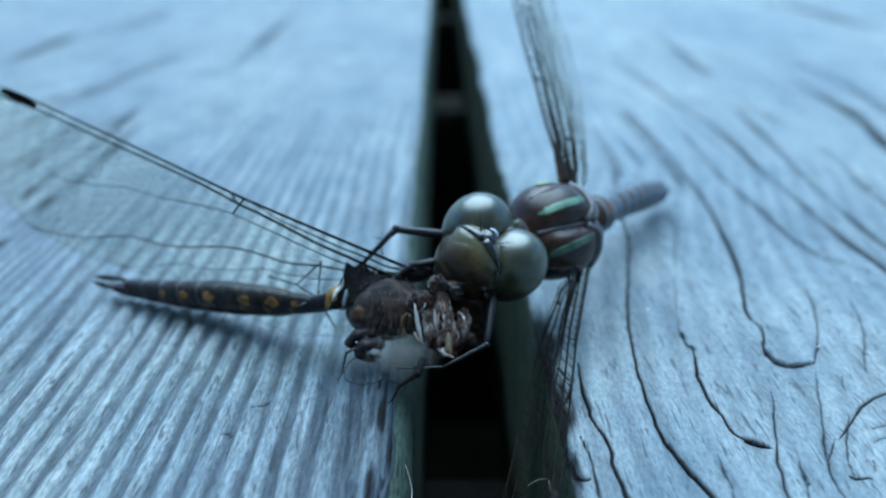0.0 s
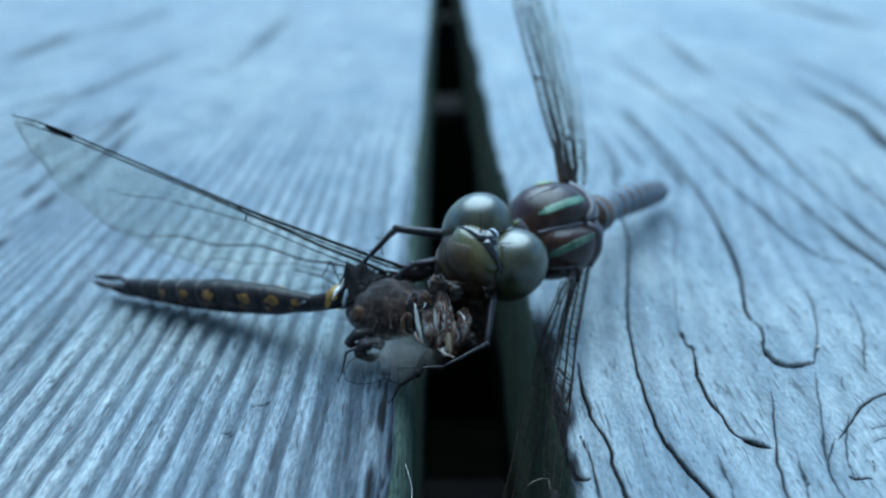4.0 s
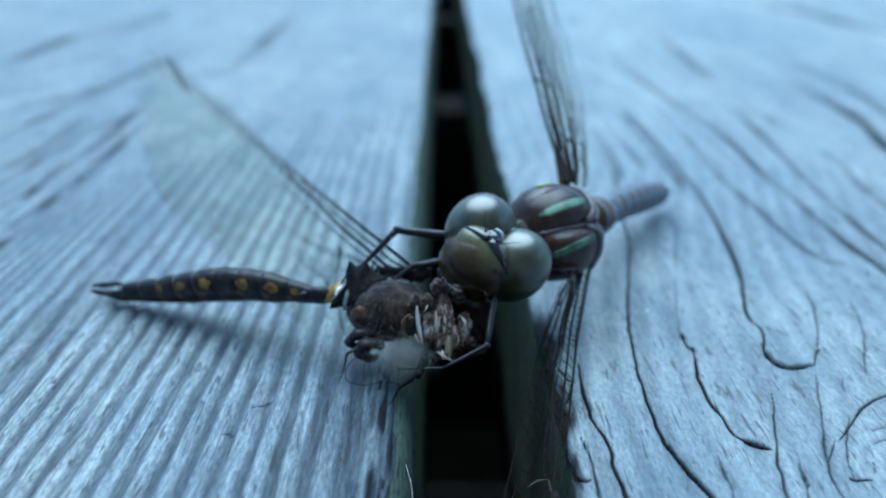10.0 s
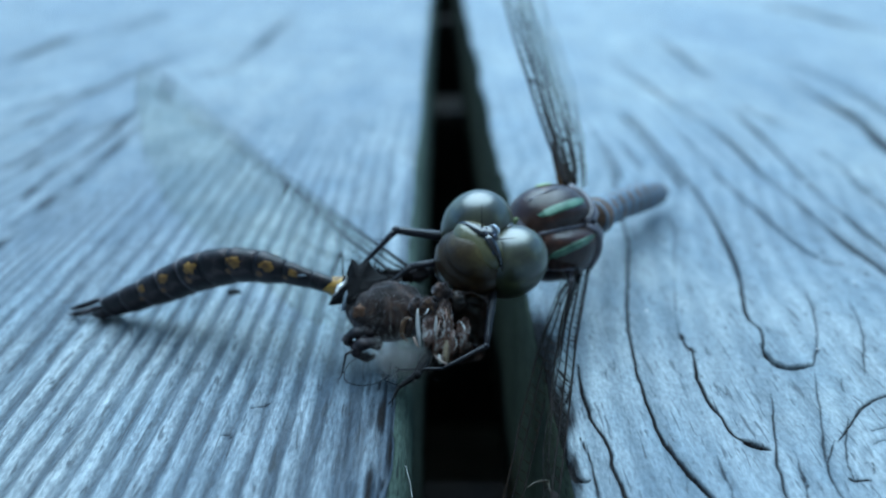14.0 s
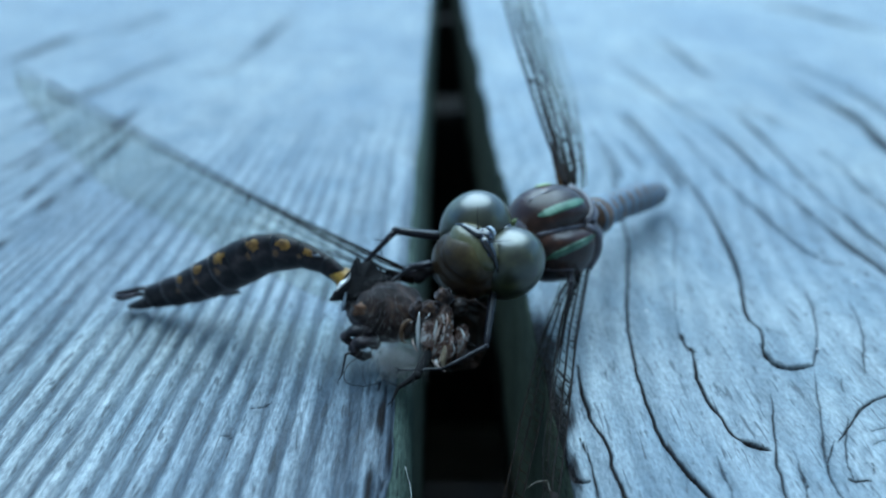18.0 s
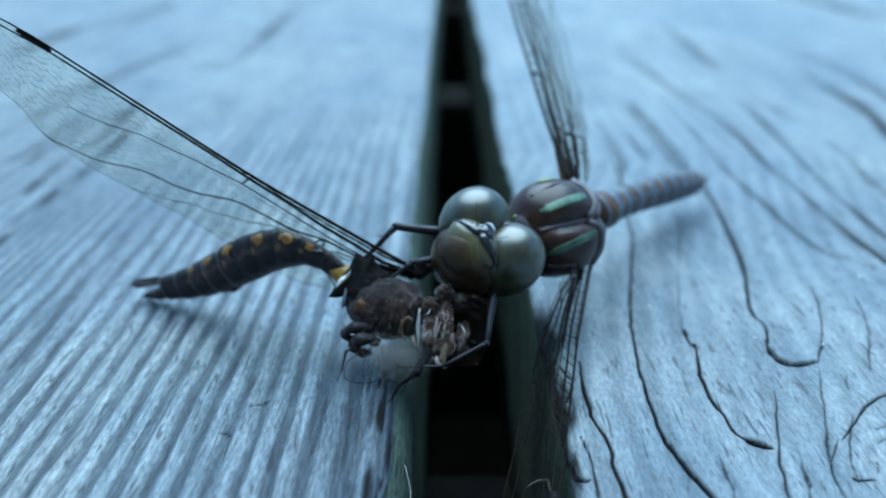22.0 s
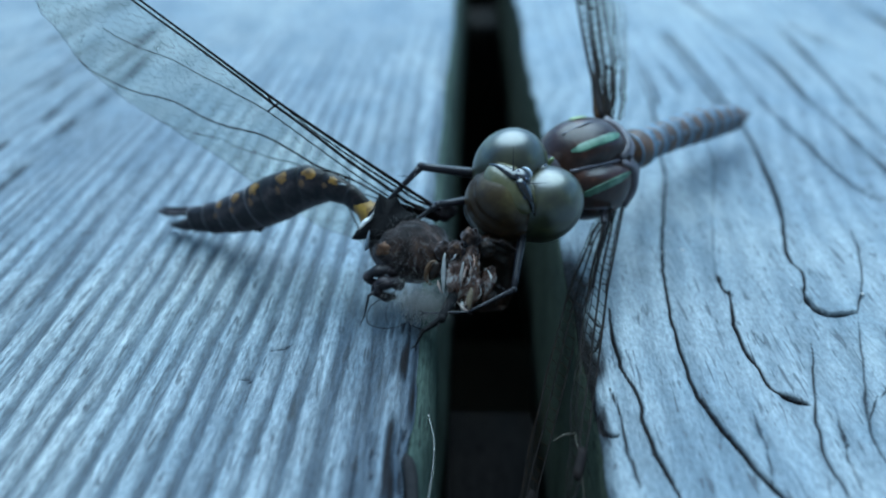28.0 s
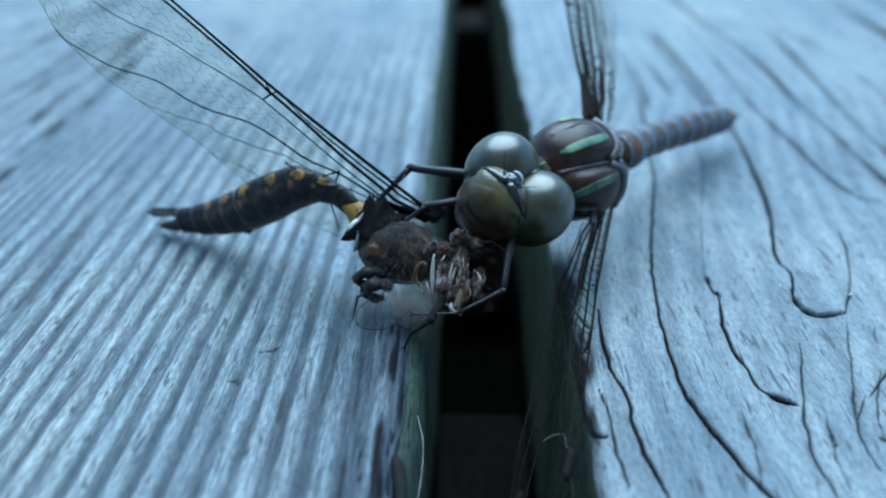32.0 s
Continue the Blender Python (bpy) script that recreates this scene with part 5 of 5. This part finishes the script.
for k in range(10):
    bm = bmesh.new()
    u = [k / 10 + 0.1 * i / 6 for i in range(7)]
    tube(bm, [mm(RING * (i / 6 - 0.5), 0, 0) for i in range(7)], [smooth_at(seg_r, s) * MM * q for s, q in zip(u, (0.95, 1.0, 1.01, 1.01, 1.02, 1.03, 0.97))], 24, DEEP)
    seg = part("abdomen_segment", bm, PREY_DARK, prey, "near-black abdomen ring with orange side spots" if 0 < k < 8 else "")
    if k in SPOTS:
        shift, size = SPOTS[k]
        for side in (1, -1):
            seg_patch("orange_spot", seg, k, shift, size * 0.85, 90 + 34 if side < 0 else 14, 19 if k < 6 else 15, ORANGE, "orange side spot")
            seg_patch("tan_spot", seg, k, shift + 0.75, 0.28, 90 + 68 if side < 0 else -20, 11, TAN, "small dull tan spot")
    if k == 1:
        bm = bmesh.new()
        blob(bm, mm(-0.2, 0.15, 0.62 * DEEP), (0.8 * MM, 0.36 * MM, 0.24 * MM), None, 10, 18, lumpy(8, 0.4))
        part("pale_spot", bm, VERTEX_BLUE, seg, "blue-white patch near the root of the abdomen")
    if k == 9:
        for s in (1, -1):
            bm = bmesh.new()
            tube(bm, spline([mm(0.9, 0.3 * s, 0.6), mm(2.4, 0.5 * s, 1.0), mm(4.2, 0.46 * s, 1.0), mm(5.9, 0.28 * s, 1.35)], 9), [MM * q for q in (0.24, 0.24, 0.24, 0.25, 0.27, 0.3, 0.32, 0.3, 0.22, 0.06)], 8)
            part("tail_clasper", bm, PREY_DARK, seg)
        bm = bmesh.new()
        tube(bm, spline([mm(1.1, 0, -0.3), mm(3.0, 0, -0.5), mm(5.2, 0, -0.45)], 7), [MM * q for q in (0.65, 0.85, 0.86, 0.8, 0.7, 0.56, 0.4, 0.12)], 12, 0.8)
        part("lower_clasper", bm, PREY_DARK, seg)
    if k == 6:
        bm = bmesh.new()
        blob(bm, mm(0.2, 0.0, -1.36 * DEEP), (0.75 * MM, 0.4 * MM, 0.4 * MM), Euler((0, radians(14), 0)).to_matrix(), 12, 16, lumpy(4, 0.4))
        part("belly_knob", bm, PREY_DARK, seg, "small dark knob under the abdomen")
    if k > 4:
        bm = bmesh.new()
        r = smooth_at(seg_r, k / 10 + 0.1)
        tube(bm, [mm(RING * 0.5 - 0.22 + 0.06 * i, 0, 0) for i in range(4)], [r * MM * q for q in (0.98, 1.045, 1.045, 0.96)], 24, DEEP, caps=False)
        part("ring_edge", bm, SEAM, seg, "paler rim between two rings")
    segments.append(seg)
bm = bmesh.new()
tube(bm, [mm(1.6 - 0.4 * i, 0, 0.05 * math.sin(2.1 * i)) for i in range(9)], [MM * q for q in (0.4, 0.68, 0.74, 0.82, 0.94, 1.1, 1.2, 1.1, 0.6)], 16, 1.1)
waist = part("waist", bm, WAIST, prey, "orange joint between thorax and abdomen")

prey_wing = wing("wing", 43, BROAD, 11, prey, FILM_PREY, "clear hindwing with a net of black veins", thick=1.0, net=0.7, veins=HIND_VEINS)
WING_AT = mm(-2.0, 82.2, 8.2) - PO
bm = bmesh.new()
blob(bm, mm(-2.2, 82.6, 7.9) - PO, (1.3 * MM, 1.0 * MM, 0.9 * MM), None, 12, 16, lumpy(9, 0.35))
part("wing_root", bm, PREY_DARK, prey, "dark knotted wing root")

# ---------------------------------------------------------------- small loose things
bm = bmesh.new()
tube(bm, spline([mm(8.9, 55.0, -6.0), mm(8.6, 58.5, -2.6), mm(8.3, 61.9, -0.9)], 8), 0.06 * MM, 7)
stalk = tagged(part("dry_stalk", bm, STALK, None, "thin dry forked grass stalk caught at the plank edge"), category="stalk")
bm = bmesh.new()
tube(bm, spline([mm(8.3, 61.9, -0.9), mm(7.4, 61.5, -0.7), mm(6.5, 60.9, -0.9)], 6), [0.09 * MM, 0.085 * MM, 0.08 * MM, 0.07 * MM, 0.06 * MM, 0.05 * MM, 0.03 * MM], 6)
part("side_shoot", bm, STALK, stalk)
bm = bmesh.new()
tube(bm, spline([mm(-2.75, 65.0, -1.6), mm(-2.25, 63.0, -2.4), mm(-2.2, 60.0, -2.8), mm(-2.4, 56.0, -2.6)], 14), 0.013 * MM, 6)
tagged(part("white_fibre", bm, TENDON, None, "thin curved white fibre on the plank side"), category="fibre")
bm = bmesh.new()
tube(bm, spline([mm(-4.1, 58.4, -0.3), mm(-3.7, 57.0, -0.2), mm(-3.35, 54.5, -0.4), mm(-3.2, 51.5, -0.6)], 10), [MM * q for q in (0.12, 0.3, 0.42, 0.46, 0.48, 0.48, 0.46, 0.44, 0.4, 0.3, 0.15)], 8, 0.6)
tagged(part("wood_splinter", bm, BARK, None, "dark charred-looking splinter on the plank edge"), category="splinter")
bm = bmesh.new()
blob(bm, mm(-22.5, 95.8, 0.3), (0.75 * MM, 0.4 * MM, 0.3 * MM), None, 12, 16, lumpy(15, 0.5))
tagged(part("dark_crumb", bm, BARK, None, "small dark crumb lying on the ridged plank"), category="crumb")
for x, y, r in ((21.8, 91.4, 0.22), (21.3, 95.5, 0.1), (30.6, 84.2, 0.1), (36.6, 82.6, 0.16), (47.0, 99.5, 0.18), (32.6, 97.0, 0.1), (19.9, 91.1, 0.1)):
    bm = bmesh.new()
    blob(bm, mm(x, y, 0.10), (r * MM, r * 0.8 * MM, r * 0.6 * MM), None, 6, 8, lumpy(x, 0.4))
    tagged(part("pale_crumb", bm, TENDON, None, "tiny pale crumb on the plank"), category="crumb", group="crumbs")


# ---------------------------------------------------------------- what moves


def chain(a, more=0.0):
    """Poses of the abdomen rings: a = 0 lying flat, 1 arched, 2 to 4 arched high and drawn in; more: how far the rings slide apart."""
    shapes = ((-25, -8, -7, -7, -7, -8, -8, -6, -5, -5), (7, 10, 7, 0, -13, -20, -26, -25, -24, -23), (31, 15, -1, -15, -30, -30, -29, -28, -21, -20),
              (32, 15, -4, -20, -27, -29, -31, -26, -22, -18), (32, 10, -12, -28, -30, -30, -26, -23, -18, -14))
    roots = ((-9.6, 81.7, 5.6), (-9.5, 82.1, 6.5), (-8.9, 82.5, 7.4), (-9.0, 82.5, 7.3), (-8.9, 82.8, 7.8))
    turns, reach = (153.0, 159.2, 159.3, 153.4, 152.0), (2.64, 2.54, 2.42, 2.33, 2.35)
    i = min(int(a), 3)
    f = a - i
    roll = (-45, -38, -18, -6, -4)
    lean = pose(0, 0, 0, roll[i] + (roll[i + 1] - roll[i]) * f)
    p = mm(*roots[i]).lerp(mm(*roots[i + 1]), f) - PO
    az, seg = radians(turns[i] + (turns[i + 1] - turns[i]) * f), reach[i] + (reach[i + 1] - reach[i]) * f
    out = []
    seg *= 1 + more
    az += more
    for k, (e0, e1) in enumerate(zip(shapes[i], shapes[i + 1])):
        el = radians(e0 + (e1 - e0) * f - 2 * more * k)
        d = V((math.cos(az) * math.cos(el), math.sin(az) * math.cos(el), math.sin(el)))
        out.append(posed(p + d * seg * 0.5 * MM, basis(d, V((-math.sin(az), math.cos(az), 0)))) @ lean)
        p = p + d * seg * MM
    return out


def wing_at(rx, ry, rz):
    return Matrix.Translation(WING_AT) @ pose(0, 0, 0, rx, ry, rz)


WING_BEATS = [
    (0.00, wing_at(-105.3, -24.7, 185.1)), (0.10, wing_at(-105.2, -24.5, 178.4)), (0.20, wing_at(-89.9, -20.1, 171.2)), (0.30, wing_at(-97.1, -19.7, 174.2)),
    (0.40, wing_at(-97.1, -20.0, 172.1)), (0.50, wing_at(-97.1, -12.8, 172.5)), (0.60, wing_at(-121.5, -14.3, 167.2)), (0.70, wing_at(-125.3, -13.3, 165.9)),
    (0.80, wing_at(-178.6, 13.5, 171.7)), (0.90, wing_at(-164.5, 3.6, 170.3)), (0.98, wing_at(-164.9, -2.8, 167.4)), (1.02, wing_at(-168.1, 14.8, 175.3)),
    (1.10, wing_at(-164.8, 5.1, 169.6)), (1.20, wing_at(-184.1, 16.2, 172.3)), (1.30, wing_at(-155.9, 1.7, 168.4)), (1.40, wing_at(-112.0, -11.6, 161.5)),
    (1.50, wing_at(-154.7, -3.4, 167.2)), (1.70, wing_at(-155.4, -0.4, 167.8)), (1.98, wing_at(-138.5, -14.4, 166.9)), (2.02, wing_at(-141.4, 0.1, 168.0)),
    (2.20, wing_at(-139.5, -8.5, 166.7)), (2.40, wing_at(-146.3, -3.4, 164.9)), (2.60, wing_at(-94.8, -12.4, 171.6)), (2.80, wing_at(-94.8, -20.9, 173.5)),
    (2.98, wing_at(-94.8, -15.3, 171.7)), (3.02, wing_at(-140.2, -5.2, 167.2)), (3.20, wing_at(-139.6, -7.8, 167.0)), (3.40, wing_at(-123.5, -14.1, 167.3)),
    (3.60, wing_at(-143.3, -9.4, 166.9)), (4.00, wing_at(-118.2, -15.4, 167.5)), (4.40, wing_at(-155.4, -0.4, 167.9)), (4.80, wing_at(-138.3, -9.2, 166.7)),
    (5.20, wing_at(-155.6, 0.4, 167.9)), (5.60, wing_at(-160.0, 1.8, 169.6)), (5.80, wing_at(-164.7, 4.6, 169.4)), (5.98, wing_at(-156.9, -3.4, 168.3)),
    (6.02, wing_at(-159.0, 6.6, 171.5)), (6.20, wing_at(-161.3, 3.1, 168.8)), (6.40, wing_at(-123.8, -11.9, 167.0)), (6.60, wing_at(-126.1, -9.9, 166.9)),
    (6.80, wing_at(-139.4, -9.4, 166.7)), (6.98, wing_at(-125.2, -18.3, 167.8)), (7.02, wing_at(-127.9, -1.9, 167.7)), (7.20, wing_at(-119.4, -15.1, 167.5)),
    (7.40, wing_at(-153.0, -2.6, 167.5)), (7.60, wing_at(-118.6, -13.1, 167.3)), (7.80, wing_at(-161.3, 2.6, 170.1)), (7.98, wing_at(-165.4, -0.9, 167.9)),
    (8.02, wing_at(-168.1, 16.3, 176.8)), (8.20, wing_at(-157.5, -0.5, 168.0)), (8.40, wing_at(-169.6, 9.1, 171.7)), (8.60, wing_at(-169.4, 7.7, 171.0)),
    (8.80, wing_at(-178.2, 12.6, 172.7)), (8.98, wing_at(-167.3, -2.3, 167.8)), (9.02, wing_at(-170.1, 15.3, 176.1)), (9.20, wing_at(-172.6, 9.3, 172.0)),
    (9.40, wing_at(-167.6, 9.1, 171.8)), (9.60, wing_at(-89.5, -21.6, 152.7)), (9.80, wing_at(-165.1, 6.4, 170.4)), (9.98, wing_at(-88.0, -31.0, 151.0)),
    (10.02, wing_at(-70.0, -13.0, 137.0)), (10.20, wing_at(-149.6, -8.8, 167.0)), (10.40, wing_at(-137.7, -15.0, 170.9)), (10.60, wing_at(-116.0, -16.3, 168.4)),
    (10.80, wing_at(-116.0, -17.9, 168.3)), (10.98, wing_at(-103.4, -18.2, 165.5)), (11.02, wing_at(-103.4, -15.6, 165.5)), (11.20, wing_at(-103.5, -17.6, 168.1)),
    (11.40, wing_at(-114.5, -18.9, 167.6)), (11.60, wing_at(-116.8, -19.8, 166.7)), (11.80, wing_at(-143.9, -32.9, 204.3)), (12.00, wing_at(-143.9, -29.1, 204.9)),
    (12.30, wing_at(-130.5, -17.0, 172.3)), (12.60, wing_at(-134.0, -14.8, 172.9)), (12.98, wing_at(-139.0, -13.0, 170.0)), (13.02, wing_at(-141.0, -7.5, 169.0)),
    (13.30, wing_at(-151.4, -11.4, 167.9)), (13.60, wing_at(-59.7, -21.3, 129.7)), (13.98, wing_at(-83.0, -25.0, 141.5)), (14.02, wing_at(-89.0, -12.0, 146.5)),
    (14.40, wing_at(-122.3, -9.9, 160.4)), (14.80, wing_at(-143.2, -11.0, 166.7)), (15.20, wing_at(-90.6, -19.9, 152.0)), (15.60, wing_at(-137.7, -13.3, 166.9)),
    (16.00, wing_at(-110.3, -19.9, 161.5)), (16.60, wing_at(-109.6, -20.0, 162.2)), (16.98, wing_at(-131.0, -14.5, 167.1)), (17.02, wing_at(-133.0, -5.0, 166.8)),
    (17.30, wing_at(-140.9, -1.9, 167.5)), (17.60, wing_at(-122.1, -19.6, 165.7)), (17.98, wing_at(-123.7, -26.6, 170.7)), (18.02, wing_at(-123.1, -17.7, 167.7)),
    (18.30, wing_at(-100.0, -29.2, 160.4)), (18.50, wing_at(-45.7, -24.9, 107.6)), (18.60, wing_at(-39.4, -27.4, 147.2)), (18.80, wing_at(-39.4, -27.5, 137.0)),
    (19.00, wing_at(-116.5, -24.4, 166.6)), (19.30, wing_at(-109.2, -23.9, 166.3)), (19.60, wing_at(-104.5, -27.2, 163.2)), (19.98, wing_at(-105.0, -29.2, 164.0)),
    (20.02, wing_at(-105.3, -27.4, 163.9)), (20.50, wing_at(-112.4, -29.6, 165.5)), (20.98, wing_at(-119.6, -29.7, 169.4)), (21.02, wing_at(-120.1, -28.9, 169.5)),
    (21.50, wing_at(-125.2, -31.8, 172.6)), (22.00, wing_at(-130.8, -33.0, 188.2)), (22.50, wing_at(-126.2, -30.1, 178.5)), (22.80, wing_at(-124.8, -19.4, 168.9)),
    (22.98, wing_at(-158.1, -14.1, 173.6)), (23.02, wing_at(-158.2, -12.5, 173.5)), (23.20, wing_at(-113.5, -24.4, 167.3)), (23.60, wing_at(-116.5, -26.2, 171.3)),
    (24.00, wing_at(-113.0, -29.2, 170.0)), (24.50, wing_at(-121.8, -31.5, 175.9)), (25.00, wing_at(-130.9, -36.5, 195.2)), (25.40, wing_at(-129.3, -31.3, 186.2)),
    (26.00, wing_at(-126.9, -30.4, 175.6)), (26.80, wing_at(-124.0, -28.3, 176.6)), (27.60, wing_at(-120.9, -28.1, 167.9)), (28.00, wing_at(-119.5, -33.7, 178.0)),
    (28.50, wing_at(-119.5, -35.1, 168.7)), (28.98, wing_at(-119.7, -32.0, 171.4)), (29.02, wing_at(-119.7, -27.5, 170.7)), (29.50, wing_at(-119.9, -33.4, 171.6)),
    (29.98, wing_at(-120.0, -36.4, 171.0)), (30.02, wing_at(-120.0, -34.8, 170.2)), (31.00, wing_at(-120.5, -35.7, 180.3)), (32.00, wing_at(-119.7, -39.8, 183.4)),
]


def head_at(dx, dz, nod, turn):
    """The head shifted by mm, nodded and turned by degrees about itself."""
    return Matrix.Translation(H_AT + mm(dx, 0, dz)) @ H_TURN.to_4x4() @ pose(0, 0, 0, nod, 0, turn)


def abdomen_to(x, y, z):
    d = mm(x, y, z) - HO - AB_AT
    return posed(AB_AT, basis(d, facing(0.0, 1.0, 0.2).cross(d)))


def sway(held, degrees):
    """A raised wing turned a little about its root."""
    at = held.matrix_basis.copy()
    root = Matrix.Translation(at.translation)
    return root @ Matrix.Rotation(radians(degrees), 4, "Z") @ root.inverted() @ at


def motions():
    for held in (raised_hind, raised_fore):
        walk(held, [(t, sway(held, d)) for t, d in ((0.0, 0.4), (9.5, 0.4), (11.0, 1.6), (13.5, 2.5), (18.0, 2.5), (22.5, 2.2), (24.0, 0.0), (28.0, -2.2), (32.0, -2.2))])
    walk(prey_wing, WING_BEATS)
    curl = ((0.0, 0.0), (3.0, 0.02), (6.0, 0.04), (8.0, 0.05), (8.6, 0.15), (9.0, 0.12), (9.6, 0.35), (10.0, 0.42), (10.4, 0.7), (10.8, 0.85), (11.4, 0.95), (12.0, 1.0),
            (13.0, 1.08), (13.5, 1.06), (14.0, 1.12), (14.4, 1.25), (16.6, 1.8), (17.3, 1.95), (18.0, 2.02), (19.0, 2.28), (22.0, 2.76), (25.0, 3.3), (28.0, 3.85), (29.0, 4.0), (32.0, 4.0))
    stretch = {13.5: 0.04, 14.0: 0.07, 14.4: 0.06}
    poses = [(t, chain(a, stretch.get(t, 0.0))) for t, a in curl]
    for k, seg in enumerate(segments):
        walk(seg, [(t, p[k]) for t, p in poses])
    walk(waist, [(t, p[0] @ pose(-0.9 * MM, 0, 0)) for t, p in poses])
    walk(prey_thorax, [(t, Matrix.Translation(TH_AT) @ pose(0, 0, 0, 0, 6 * min(a, 2.0), 0)) for t, a in curl])
    chew = [(0.0, (-0.8, -0.1, 0, 0)), (3.0, (-0.8, -0.12, 0, 1)), (6.0, (-0.65, -0.35, -1, 0)), (7.5, (-0.45, -0.6, -2, -2)), (9.0, (-0.7, -0.4, -1, 1)), (9.6, (-0.6, -0.15, 2, 3)), (11.0, (-0.5, 0.0, 0, 0)),
            (12.0, (-0.4, 0.0, 1, 0)), (13.6, (-0.7, 0.3, 3, 2)), (14.4, (-0.9, 0.35, 1, 1)), (16.6, (-1.0, 0.3, 2, 2)), (18.0, (-1.0, 0.25, 0, 0)), (19.0, (-1.1, 0.3, 1, 1)), (21.0, (-1.15, 0.2, 0, 0)), (22.0, (-1.15, 0.2, 0, 0)),
            (23.0, (-0.9, 0.1, 3, 2)), (24.0, (-0.75, 0.0, 0, 0)), (25.0, (-0.5, 0.0, 1, 2)), (28.0, (-0.5, 0.0, 0, 1)), (29.0, (-0.2, -0.1, 0, 0)), (30.0, (-0.05, -0.15, -1, 1)), (31.0, (-0.3, -0.3, 0, 0)), (32.0, (-0.3, -0.3, 0, 0))]
    walk(head, [(t, head_at(*q)) for t, q in chew])
    walk(lip, [(t, pose(0, (0.10 if k % 2 else 0.0) * MM, (-0.28 if k % 2 else 0.0) * MM)) for k, t in enumerate([0.5 * i for i in range(65)])])
    early, late = (31.0, 126.5, 2.4), (37.2, 126.5, 3.4)
    swing = ((0.0, 0.0), (18.0, 0.0), (18.8, 0.08), (19.3, 0.3), (20.0, 0.62), (20.6, 0.72), (21.5, 0.76), (22.0, 0.86), (23.0, 0.94), (24.5, 1.0), (32.0, 1.0))
    walk(abdomen, [(t, abdomen_to(*[a + (b - a) * f for a, b in zip(early, late)])) for t, f in swing])


motions()
